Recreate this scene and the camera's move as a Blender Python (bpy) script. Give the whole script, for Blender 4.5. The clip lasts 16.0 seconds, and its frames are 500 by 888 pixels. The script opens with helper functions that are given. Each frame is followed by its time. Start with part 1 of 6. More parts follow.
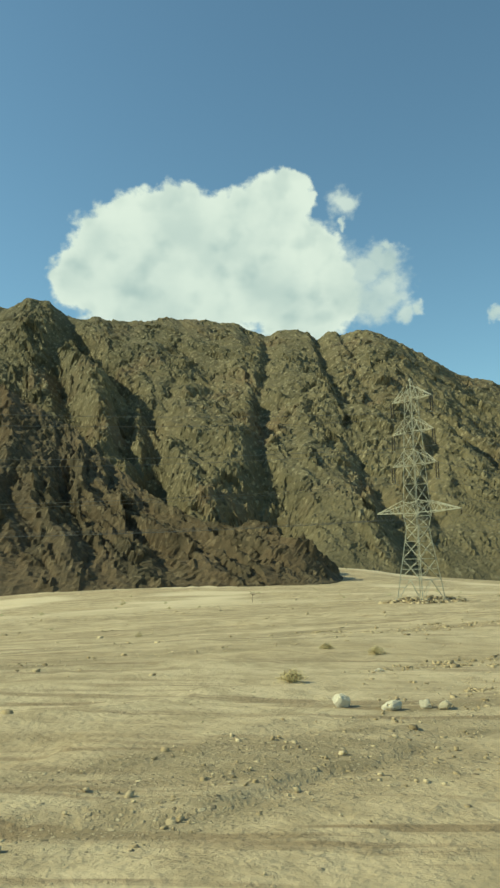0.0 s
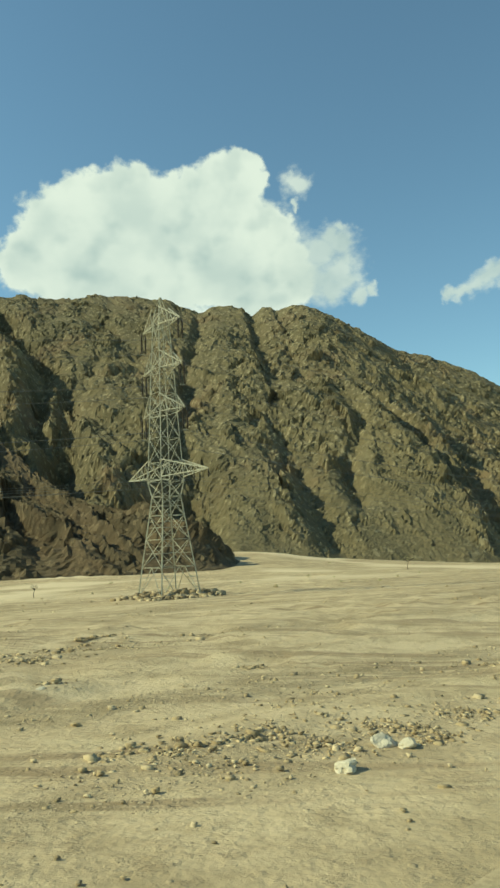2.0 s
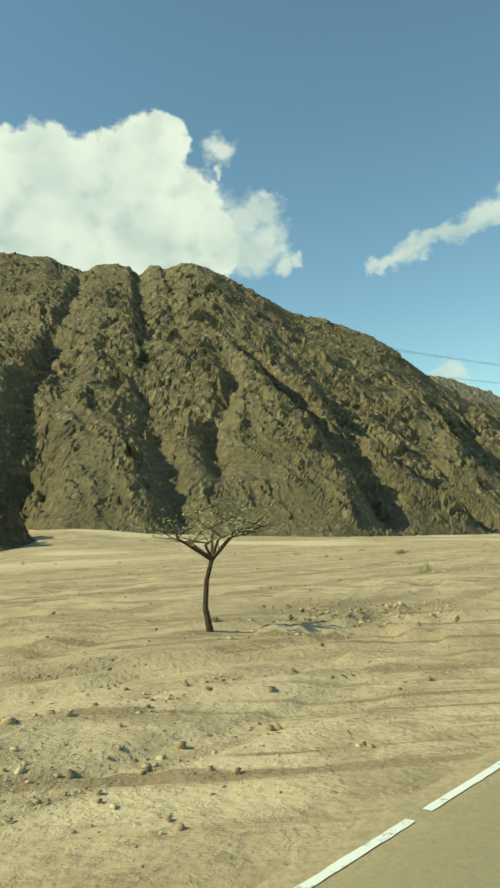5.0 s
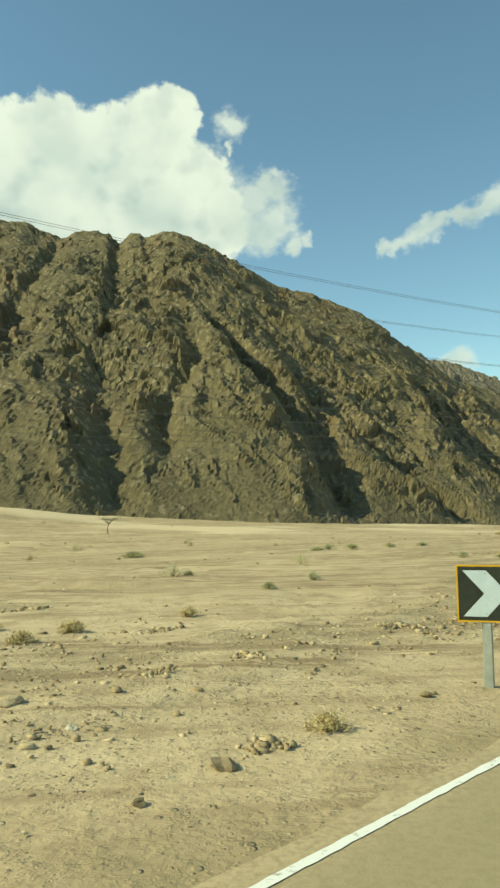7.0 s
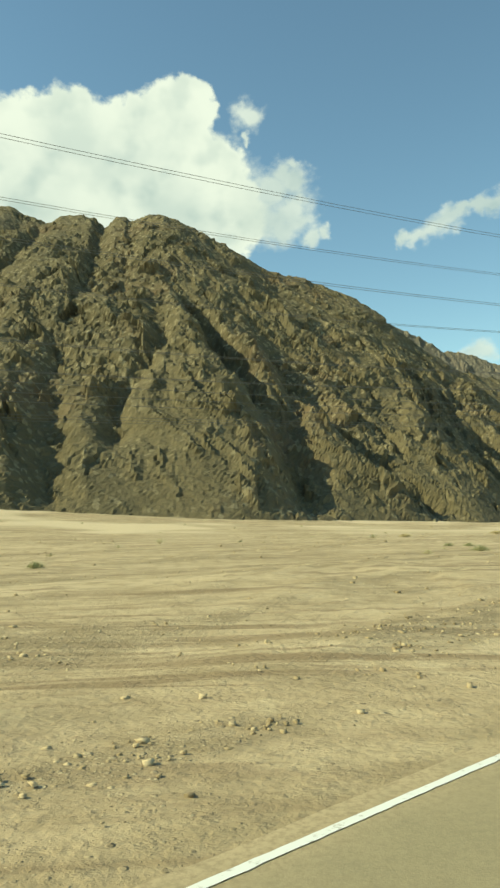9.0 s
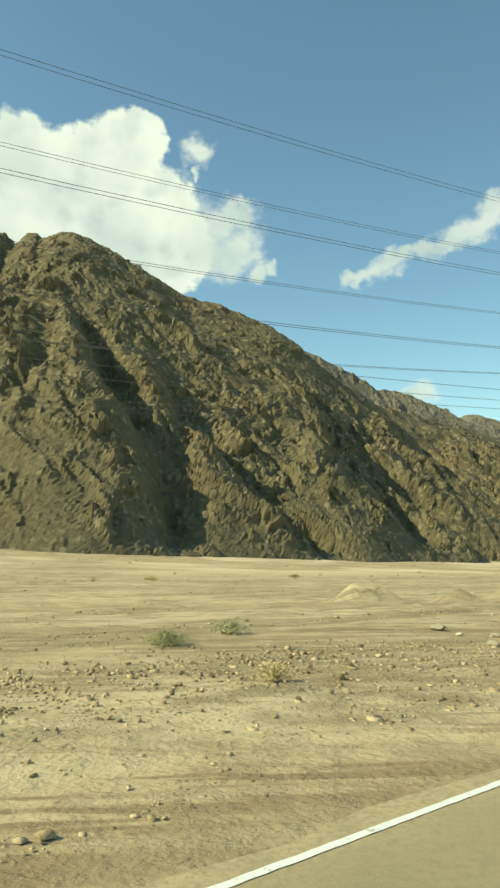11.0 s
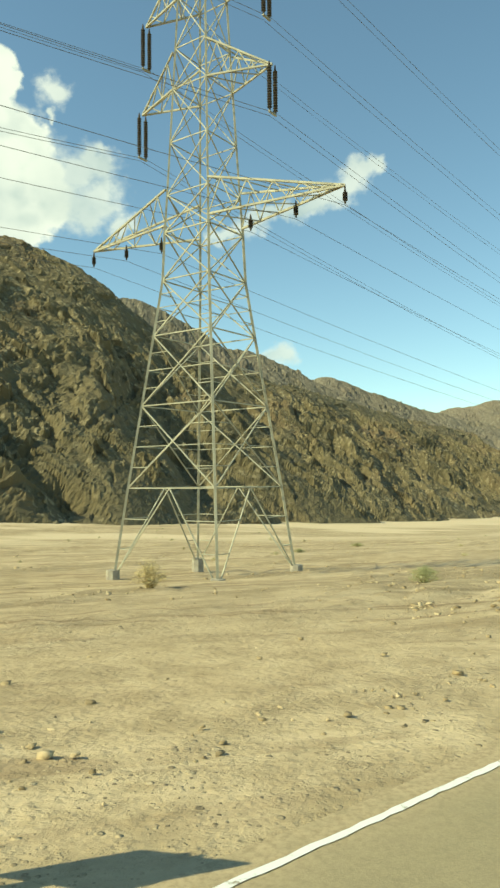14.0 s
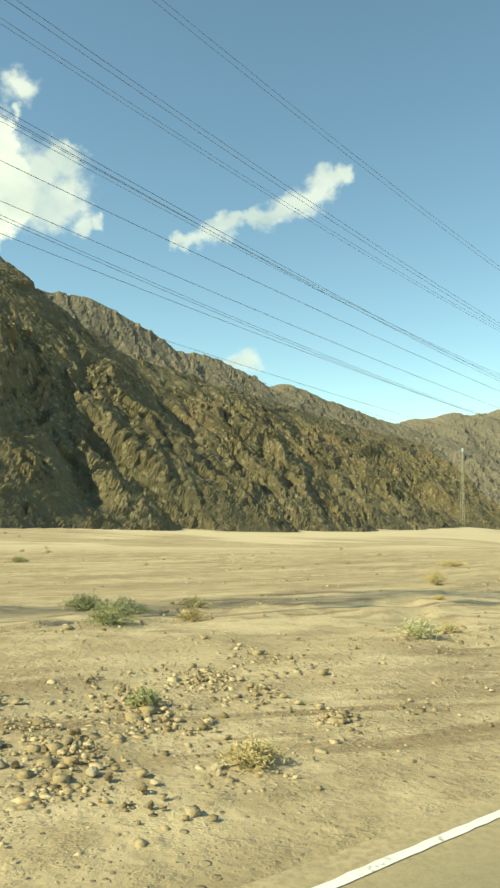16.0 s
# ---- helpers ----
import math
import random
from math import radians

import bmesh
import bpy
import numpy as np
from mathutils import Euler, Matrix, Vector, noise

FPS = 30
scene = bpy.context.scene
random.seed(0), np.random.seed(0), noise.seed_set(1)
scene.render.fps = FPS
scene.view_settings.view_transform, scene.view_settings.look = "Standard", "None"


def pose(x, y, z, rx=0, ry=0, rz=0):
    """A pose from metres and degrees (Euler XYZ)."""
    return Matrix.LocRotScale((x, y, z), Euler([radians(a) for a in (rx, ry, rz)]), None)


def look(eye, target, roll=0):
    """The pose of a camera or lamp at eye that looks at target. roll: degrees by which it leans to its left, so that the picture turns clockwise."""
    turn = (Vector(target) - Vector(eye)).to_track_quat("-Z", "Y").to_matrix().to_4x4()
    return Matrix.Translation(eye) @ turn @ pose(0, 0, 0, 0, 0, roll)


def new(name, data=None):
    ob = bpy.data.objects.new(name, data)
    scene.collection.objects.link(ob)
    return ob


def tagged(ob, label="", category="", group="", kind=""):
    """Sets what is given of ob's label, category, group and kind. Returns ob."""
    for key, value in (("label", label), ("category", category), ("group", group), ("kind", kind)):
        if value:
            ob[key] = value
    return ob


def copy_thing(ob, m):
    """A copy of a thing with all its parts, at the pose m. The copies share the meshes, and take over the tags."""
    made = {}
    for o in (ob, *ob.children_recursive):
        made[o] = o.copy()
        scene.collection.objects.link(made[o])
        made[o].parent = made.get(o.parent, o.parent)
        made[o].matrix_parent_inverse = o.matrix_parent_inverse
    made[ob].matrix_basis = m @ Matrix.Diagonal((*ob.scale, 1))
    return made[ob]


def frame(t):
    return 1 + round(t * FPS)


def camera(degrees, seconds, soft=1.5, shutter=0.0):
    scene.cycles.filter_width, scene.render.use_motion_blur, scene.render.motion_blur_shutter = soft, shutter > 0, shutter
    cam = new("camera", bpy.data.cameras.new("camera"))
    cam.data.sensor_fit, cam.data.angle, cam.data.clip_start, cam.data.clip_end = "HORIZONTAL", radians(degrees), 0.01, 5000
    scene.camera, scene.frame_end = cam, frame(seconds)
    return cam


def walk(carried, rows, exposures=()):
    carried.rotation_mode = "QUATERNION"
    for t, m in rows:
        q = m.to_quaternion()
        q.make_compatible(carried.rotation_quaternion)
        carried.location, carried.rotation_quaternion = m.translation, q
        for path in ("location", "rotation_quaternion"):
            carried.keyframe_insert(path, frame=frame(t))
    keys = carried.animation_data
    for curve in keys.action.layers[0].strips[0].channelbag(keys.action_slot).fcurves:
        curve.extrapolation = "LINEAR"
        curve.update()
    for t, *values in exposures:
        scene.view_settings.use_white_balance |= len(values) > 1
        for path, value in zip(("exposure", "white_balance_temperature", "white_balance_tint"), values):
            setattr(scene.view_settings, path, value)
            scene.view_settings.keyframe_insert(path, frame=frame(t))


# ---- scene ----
# the camera: seconds, eye, and turn (Euler XYZ, degrees)
cam = camera(36.86, 16.0, 2.6)
PATH = [
    (0.0, 0.00, 0.00, 2.76, 98.33, 1.22, -0.00),
    (0.5, 7.52, 7.40, 2.38, 97.85, 0.72, -0.87),
    (1.0, 15.08, 14.75, 2.01, 97.67, 0.41, -1.53),
    (1.5, 22.68, 22.06, 1.63, 97.96, 1.74, -1.58),
    (2.0, 30.33, 29.31, 1.26, 97.11, 2.62, -2.71),
    (2.5, 38.02, 36.51, 0.88, 96.72, 2.64, -4.00),
    (3.0, 45.75, 43.65, 0.50, 95.81, 2.78, -4.93),
    (3.5, 53.53, 50.74, 0.13, 94.86, 2.40, -6.25),
    (4.0, 61.36, 57.77, -0.25, 95.75, 4.52, -6.36),
    (4.5, 69.24, 64.74, -0.62, 95.53, 3.93, -7.02),
    (4.7, 72.40, 67.51, -0.77, 95.12, 3.74, -7.50),
    (5.0, 77.16, 71.65, -1.00, 94.86, 3.44, -7.76),
    (5.5, 85.15, 78.49, -1.37, 94.58, 2.94, -8.04),
    (6.0, 93.18, 85.25, -1.75, 94.36, 2.49, -8.09),
    (6.5, 101.28, 91.95, -2.13, 94.08, 2.13, -7.88),
    (6.8, 106.17, 95.93, -2.35, 93.82, 1.99, -7.63),
    (7.0, 109.44, 98.56, -2.50, 93.52, 1.92, -7.11),
    (7.5, 117.67, 105.09, -2.88, 93.07, 1.69, -7.02),
    (8.0, 125.96, 111.53, -3.26, 92.83, 1.17, -5.84),
    (8.2, 129.30, 114.08, -3.41, 92.45, 1.16, -5.27),
    (8.5, 134.33, 117.88, -3.64, 92.40, 1.27, -5.12),
    (9.0, 142.78, 124.13, -4.02, 93.16, 1.76, -5.37),
    (9.5, 151.31, 130.26, -4.41, 94.46, 2.32, -6.00),
    (10.0, 159.92, 136.29, -4.79, 95.70, 2.56, -6.73),
    (10.3, 165.14, 139.84, -5.03, 96.17, 2.41, -7.09),
    (10.5, 168.63, 142.18, -5.18, 96.38, 1.89, -7.94),
    (11.0, 177.44, 147.95, -5.57, 95.70, 0.41, -9.48),
    (11.5, 186.36, 153.58, -5.97, 93.55, 0.09, -10.18),
    (12.0, 195.39, 159.05, -6.36, 92.75, 0.91, -11.20),
    (12.5, 204.53, 164.36, -6.76, 93.43, 1.77, -13.16),
    (13.0, 213.81, 169.50, -7.17, 94.22, 1.72, -15.29),
    (13.5, 223.22, 174.46, -7.58, 93.00, 0.76, -17.35),
    (14.0, 232.78, 179.21, -7.99, 92.74, 0.57, -19.36),
    (14.5, 242.49, 183.76, -8.42, 93.08, 1.15, -20.67),
    (15.0, 252.36, 188.07, -8.84, 94.29, 2.36, -20.82),
    (15.5, 262.41, 192.15, -9.28, 94.45, 1.61, -21.31),
    (16.0, 272.65, 195.96, -9.72, 93.31, -0.83, -21.92),
]
EXPOSURES = [(0.0, 0.32, 7700, -20), (3.5, 0.40, 8150, -20), (8.0, 0.49, 8500, -18), (11.0, 0.57, 8450, -17), (13.5, 0.62, 8550, -17), (16.0, 0.73, 8750, -16)]
walk(cam, [(t, pose(x, y, z, rx, ry, rz)) for t, x, y, z, rx, ry, rz in PATH], EXPOSURES)
# ---- end of path ----


# ---- light ----
SUN_AZ, SUN_EL = -93.5, 38.5          # degrees from +y towards +x, and above the horizon
world = bpy.data.worlds.new("sky")
scene.world = world
world.use_nodes = True
wn, wl = world.node_tree.nodes, world.node_tree.links
sky = wn.new("ShaderNodeTexSky")
sky.sky_type, sky.sun_disc = "NISHITA", False
sky.sun_elevation, sky.sun_rotation = radians(SUN_EL), radians(SUN_AZ)
sky.altitude, sky.air_density, sky.dust_density, sky.ozone_density = 300, 1.0, 0.2, 4.9
wn["Background"].inputs["Strength"].default_value = 0.131
wl.new(sky.outputs[0], wn["Background"].inputs["Color"])

sun_data = bpy.data.lights.new("sun", "SUN")
sun_data.energy, sun_data.angle, sun_data.color = 3.6, radians(0.53), (1.0, 0.93, 0.82)
sun = new("sun", sun_data)
sun_dir = Vector((math.sin(radians(SUN_AZ)) * math.cos(radians(SUN_EL)), math.cos(radians(SUN_AZ)) * math.cos(radians(SUN_EL)), math.sin(radians(SUN_EL))))
sun.matrix_world = look(sun_dir * 100, (0, 0, 0))


# ---- node helpers ----
class Nodes:
    """Short calls for a material's node tree."""

    def __init__(self, name):
        self.mat = bpy.data.materials.new(name)
        self.mat.use_nodes = True
        self.n, self.l = self.mat.node_tree.nodes, self.mat.node_tree.links
        self.bsdf, self.out = self.n["Principled BSDF"], self.n["Material Output"]
        self.bsdf.inputs["Specular IOR Level"].default_value = 0.25

    def put(self, value, socket):
        if hasattr(value, "links") or isinstance(value, bpy.types.NodeSocket):
            self.l.new(value, socket)
        else:
            socket.default_value = value

    def coords(self, kind="Object"):
        return self.n.new("ShaderNodeTexCoord").outputs[kind]

    def scaled(self, vec, scale, loc=(0, 0, 0), rot=(0, 0, 0)):
        m = self.n.new("ShaderNodeMapping")
        self.put(vec, m.inputs["Vector"])
        m.inputs["Scale"].default_value, m.inputs["Location"].default_value, m.inputs["Rotation"].default_value = scale, loc, rot
        return m.outputs[0]

    def noise(self, vec, scale, detail=6, rough=0.6, kind="FBM", distort=0.0):
        t = self.n.new("ShaderNodeTexNoise")
        t.noise_type = kind
        self.put(vec, t.inputs["Vector"])
        t.inputs["Scale"].default_value, t.inputs["Detail"].default_value, t.inputs["Roughness"].default_value = scale, detail, rough
        t.inputs["Distortion"].default_value = distort
        return t.outputs["Fac"]

    def voronoi(self, vec, scale, feature="F1", out="Distance", rand=1.0):
        t = self.n.new("ShaderNodeTexVoronoi")
        t.feature = feature
        self.put(vec, t.inputs["Vector"])
        t.inputs["Scale"].default_value, t.inputs["Randomness"].default_value = scale, rand
        return t.outputs[out]

    def math(self, op, a, b=0.0, c=None, clamp=False):
        t = self.n.new("ShaderNodeMath")
        t.operation, t.use_clamp = op, clamp
        self.put(a, t.inputs[0])
        self.put(b, t.inputs[1])
        if c is not None:
            self.put(c, t.inputs[2])
        return t.outputs[0]

    def ramp(self, fac, lo, hi, a=0.0, b=1.0, smooth=True):
        t = self.n.new("ShaderNodeMapRange")
        t.interpolation_type = "SMOOTHSTEP" if smooth else "LINEAR"
        self.put(fac, t.inputs[0])
        for k, v in zip((1, 2, 3, 4), (lo, hi, a, b)):
            t.inputs[k].default_value = v
        return t.outputs[0]

    def mix(self, fac, a, b, mode="MIX"):
        t = self.n.new("ShaderNodeMix")
        t.data_type, t.blend_type = "RGBA", mode
        self.put(fac, t.inputs["Factor"])
        self.put((*a, 1) if isinstance(a, tuple) else a, t.inputs[6])
        self.put((*b, 1) if isinstance(b, tuple) else b, t.inputs[7])
        return t.outputs[2]

    def bump(self, height, strength=0.5, distance=0.1, normal=None):
        t = self.n.new("ShaderNodeBump")
        self.put(height, t.inputs["Height"])
        t.inputs["Strength"].default_value, t.inputs["Distance"].default_value = strength, distance
        if normal is not None:
            self.put(normal, t.inputs["Normal"])
        return t.outputs[0]

    def attribute(self, name):
        t = self.n.new("ShaderNodeAttribute")
        t.attribute_name = name
        return t.outputs["Fac"]

    def done(self, color, rough=0.9, normal=None, metal=0.0):
        self.put((*color, 1) if isinstance(color, tuple) else color, self.bsdf.inputs["Base Color"])
        self.put(rough, self.bsdf.inputs["Roughness"])
        self.put(metal, self.bsdf.inputs["Metallic"])
        if normal is not None:
            self.put(normal, self.bsdf.inputs["Normal"])
        return self.mat


def plain(name, color, rough=0.7, metal=0.0, var=0.15, scale=6.0, bump=0.0):
    """A surface of one colour with stains and grain."""
    m = Nodes(name)
    co = m.coords()
    big, fine = m.noise(co, scale, 5), m.noise(co, scale * 9, 4)
    dark = tuple(c * (1 - var * 2) for c in color)
    light = tuple(min(1, c * (1 + var)) for c in color)
    col = m.mix(m.ramp(big, 0.3, 0.7), dark, light)
    col = m.mix(m.math("MULTIPLY", m.ramp(fine, 0.35, 0.75), 0.4), col, tuple(c * 0.8 for c in color))
    nrm = m.bump(fine, 0.4, bump) if bump else None
    return m.done(col, rough, nrm, metal)


# ---- materials ----
def mountain_material(name, dark, mid, light, red, scree, scale=1.0):
    m = Nodes(name)
    co = m.coords()
    strata = m.scaled(co, (0.022 * scale, 0.022 * scale, 0.045 * scale), (0, 0, 0), (0.5, 0.35, 0.2))
    big = m.noise(co, 0.011 * scale, 5, 0.6)
    mid_n = m.noise(strata, 1.0, 8, 0.68, distort=0.6)
    cracks = m.voronoi(m.scaled(co, (0.30 * scale, 0.30 * scale, 0.17 * scale), (0, 0, 0), (0.3, 0.2, 0.5)), 1.0, "F1")
    blocks = m.voronoi(m.scaled(co, (0.11 * scale, 0.11 * scale, 0.07 * scale), (0, 0, 0), (0.2, 0.5, 0.1)), 1.0, "F1")
    cell = m.voronoi(m.scaled(co, (0.5 * scale, 0.5 * scale, 0.36 * scale)), 1.0, "F1", "Color")
    grain = m.noise(co, 0.8 * scale, 7, 0.75)
    col = m.mix(m.ramp(mid_n, 0.32, 0.66), dark, mid)
    col = m.mix(m.ramp(grain, 0.52, 0.74, 0.0, 0.7), col, light)
    tone = m.noise(m.scaled(co, (0.006 * scale, 0.012 * scale, 0.012 * scale), (5, 2, 0)), 1.0, 4, 0.55)
    col = m.mix(m.ramp(tone, 0.40, 0.62, 0.0, 0.55), col, dark)
    col = m.mix(m.math("MULTIPLY", m.ramp(big, 0.48, 0.70), 0.55), col, red)
    bare = m.math("MULTIPLY", m.attribute("bare"), m.math("SUBTRACT", 1.0, m.attribute("scree")), clamp=True)
    slope = m.mix(m.ramp(m.noise(co, 0.16 * scale, 7, 0.7), 0.35, 0.7), tuple(c * 0.86 for c in scree), tuple(0.5 * (c + d) for c, d in zip(scree, dark)))
    col = m.mix(m.ramp(bare, 0.1, 0.8, 0.62, 0.0), col, slope)
    sep = m.n.new("ShaderNodeSeparateColor")
    m.l.new(cell, sep.inputs[0])
    col = m.mix(m.ramp(sep.outputs[0], 0.78, 0.95, 0.0, 0.5), col, light)
    col = m.mix(m.ramp(sep.outputs[1], 0.80, 0.95, 0.0, 0.5), col, dark)
    sc = m.math("MULTIPLY", m.attribute("scree"), m.ramp(m.noise(co, 0.05 * scale, 6), 0.25, 0.6), clamp=True)
    pebble = m.voronoi(co, 0.8 * scale, "F1", "Color")
    sep2 = m.n.new("ShaderNodeSeparateColor")
    m.l.new(pebble, sep2.inputs[0])
    sc_col = m.mix(m.ramp(sep2.outputs[0], 0.2, 0.9), scree, tuple(c * 0.72 for c in scree))
    sc_col = m.mix(m.ramp(m.noise(co, 0.09 * scale, 6, 0.7), 0.45, 0.7, 0.0, 0.6), sc_col, mid)
    col = m.mix(sc, col, sc_col)
    height = m.math("ADD", m.math("MULTIPLY", cracks, -0.8), m.math("MULTIPLY", grain, 1.6))
    height = m.math("ADD", height, m.math("MULTIPLY", blocks, -1.8))
    nrm = m.bump(height, 0.4, 1.2 / scale)
    return m.done(col, 0.95, nrm)


ROCK = mountain_material("weathered brown granite", (0.104, 0.087, 0.047), (0.180, 0.147, 0.080), (0.38, 0.318, 0.190), (0.208, 0.136, 0.077), (0.162, 0.131, 0.069))
# browner spur rock; the shade lying on it is partly put into its colour
ROCK_SHADED = mountain_material("shade-darkened foothill rock", (0.062, 0.049, 0.028), (0.108, 0.081, 0.045), (0.23, 0.172, 0.098), (0.130, 0.080, 0.042), (0.138, 0.095, 0.051))
# granite of the far ridges, paler and greyer: aerial haze put into the colour
ROCK_FAR = mountain_material("haze-paled distant granite", (0.125, 0.110, 0.080), (0.205, 0.178, 0.125), (0.34, 0.295, 0.21), (0.22, 0.168, 0.115), (0.215, 0.182, 0.128), scale=0.6)


def sand_material():
    m = Nodes("sand and gravel plain")
    co = m.coords()
    # the wadi runs along the road, so washes and stains are drawn out that way
    wash = m.scaled(co, (0.035, 0.16, 0.1), (0, 0, 0), (0, 0, radians(-35)))
    big = m.noise(wash, 1.0, 6, 0.6, distort=0.4)
    mid_n = m.noise(m.scaled(co, (0.25, 0.7, 0.5), (3, 0, 0), (0, 0, radians(-35))), 1.0, 6, 0.62)
    fine = m.noise(co, 5.0, 6, 0.7)
    col = m.mix(m.ramp(big, 0.36, 0.66), (0.475, 0.362, 0.215), (0.600, 0.470, 0.290))
    col = m.mix(m.ramp(mid_n, 0.50, 0.72, 0.0, 0.65), col, (0.350, 0.270, 0.158))
    col = m.mix(m.ramp(fine, 0.52, 0.75, 0.0, 0.45), col, (0.25, 0.19, 0.112))
    patch = m.noise(m.scaled(co, (0.05, 0.12, 0.1), (7, 3, 0), (0, 0, radians(-35))), 1.0, 4, 0.55)
    col = m.mix(m.ramp(patch, 0.60, 0.74, 0.0, 0.55), col, (0.63, 0.49, 0.28))
    # thin brown streaks: stained washes, with shade of small cut banks put into colour
    thin = m.noise(m.scaled(co, (0.10, 1.5, 0.6), (4, 1, 0), (0, 0, radians(-35))), 1.0, 6, 0.62, distort=0.5)
    broken = m.ramp(m.noise(m.scaled(co, (0.06, 0.22, 0.2), (8, 4, 0), (0, 0, radians(-35))), 1.0, 4, 0.6), 0.38, 0.56)
    col = m.mix(m.math("MULTIPLY", m.ramp(thin, 0.50, 0.60, 0.0, 0.9), broken), col, (0.26, 0.182, 0.102))
    mottle = m.noise(co, 0.9, 6, 0.68)
    col = m.mix(m.ramp(mottle, 0.46, 0.66, 0.0, 0.6), col, (0.31, 0.232, 0.130))
    crumb = m.noise(m.scaled(co, (2.2, 3.4, 2.6), (6, 2, 1), (0, 0, radians(-35))), 1.0, 5, 0.7)
    col = m.mix(m.math("MULTIPLY", m.ramp(crumb, 0.52, 0.70, 0.0, 0.42), m.ramp(mid_n, 0.40, 0.60, 0.15, 1.0)), col, (0.225, 0.160, 0.088))
    col = m.mix(m.ramp(mottle, 0.46, 0.30, 0.0, 0.4), col, (0.645, 0.52, 0.32))
    grey = m.noise(m.scaled(co, (0.03, 0.09, 0.1), (1, 9, 0), (0, 0, radians(-35))), 1.0, 5, 0.6)
    gravel = m.math("MAXIMUM", m.math("MULTIPLY", m.ramp(grey, 0.46, 0.64), 0.5), m.attribute("stony"))
    soil = m.math("MULTIPLY", m.attribute("stony"), m.ramp(m.noise(m.scaled(co, (0.5, 1.6, 1.0), (2, 5, 0), (0, 0, radians(-35))), 1.0, 6, 0.65), 0.35, 0.62, 0.1, 0.85))
    col = m.mix(soil, col, (0.270, 0.205, 0.115))
    # scattered pebbles, half sunk
    pebbles = None
    for scale, keep, tall in ((6.5, 0.80, 0.5), (12.0, 0.62, 0.36), (22.0, 0.50, 0.2)):
        cell = m.voronoi(co, scale, "F1", "Color")
        dist = m.voronoi(co, scale, "F1", "Distance")
        sep = m.n.new("ShaderNodeSeparateColor")
        m.l.new(cell, sep.inputs[0])
        on = m.math("MULTIPLY", m.ramp(sep.outputs[0], keep, keep + 0.05), m.ramp(dist, 0.24, 0.36, 1.0, 0.0))
        on = m.math("MULTIPLY", on, m.ramp(m.math("ADD", gravel, m.math("MULTIPLY", sep.outputs[2], 0.8)), 0.68, 0.88))
        lump = m.math("MULTIPLY", on, tall)
        pebbles = lump if pebbles is None else m.math("ADD", pebbles, lump)
        col = m.mix(on, col, m.mix(sep.outputs[1], (0.20, 0.152, 0.092), (0.58, 0.46, 0.285)))
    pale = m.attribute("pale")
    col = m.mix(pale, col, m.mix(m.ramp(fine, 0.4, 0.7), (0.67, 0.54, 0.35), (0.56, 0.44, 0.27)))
    tar = m.attribute("tar")
    col = m.mix(m.math("MULTIPLY", tar, m.ramp(mid_n, 0.30, 0.62, 1.0, 0.35)), col, (0.33, 0.255, 0.145))
    peb = m.voronoi(co, 9.0, "SMOOTH_F1")
    clod = m.noise(co, 1.6, 6, 0.65)
    rough_mask = m.math("MAXIMUM", m.math("MULTIPLY", broken, 0.7), m.attribute("stony"))
    height = m.math("ADD", m.math("MULTIPLY", fine, 0.45), m.math("MULTIPLY", clod, m.math("MULTIPLY_ADD", rough_mask, 1.2, 0.2)))
    height = m.math("ADD", m.math("ADD", height, m.math("MULTIPLY", peb, -0.25)), m.math("ADD", pebbles, m.math("MULTIPLY", m.ramp(crumb, 0.45, 0.75), 0.35)))
    return m.done(col, 0.97, m.bump(height, 0.75, 0.09))


SAND = sand_material()


def asphalt_material():
    m = Nodes("dusty asphalt")
    co = m.coords()
    dust = m.noise(m.scaled(co, (0.25, 0.25, 0.25)), 1.0, 6, 0.65)
    agg = m.voronoi(co, 60.0, "F1", "Color")
    sep = m.n.new("ShaderNodeSeparateColor")
    m.l.new(agg, sep.inputs[0])
    col = m.mix(sep.outputs[0], (0.235, 0.20, 0.118), (0.34, 0.29, 0.172))
    col = m.mix(m.ramp(dust, 0.35, 0.75, 0.3, 0.85), col, (0.36, 0.29, 0.17))
    drifted = m.math("MULTIPLY", m.attribute("dusty"), m.ramp(m.noise(co, 1.4, 6, 0.7), 0.25, 0.55, 0.35, 1.0), clamp=True)
    col = m.mix(m.ramp(m.noise(co, 9.0, 6, 0.75), 0.42, 0.66, 0.0, 0.5), col, (0.25, 0.208, 0.128))
    grains = m.mix(m.ramp(m.noise(co, 14.0, 5, 0.7), 0.40, 0.68), (0.50, 0.385, 0.230), (0.34, 0.258, 0.150))
    col = m.mix(drifted, col, grains)
    return m.done(col, 0.9, m.bump(m.noise(co, 45.0, 4), 0.35, 0.01))


ASPHALT = asphalt_material()


def line_material():
    m = Nodes("worn white road paint")
    co = m.coords()
    wear = m.noise(co, 7.0, 6, 0.7)
    col = m.mix(m.ramp(wear, 0.56, 0.70), (0.80, 0.79, 0.72), (0.33, 0.27, 0.19))
    return m.done(col, 0.75, m.bump(wear, 0.2, 0.01))


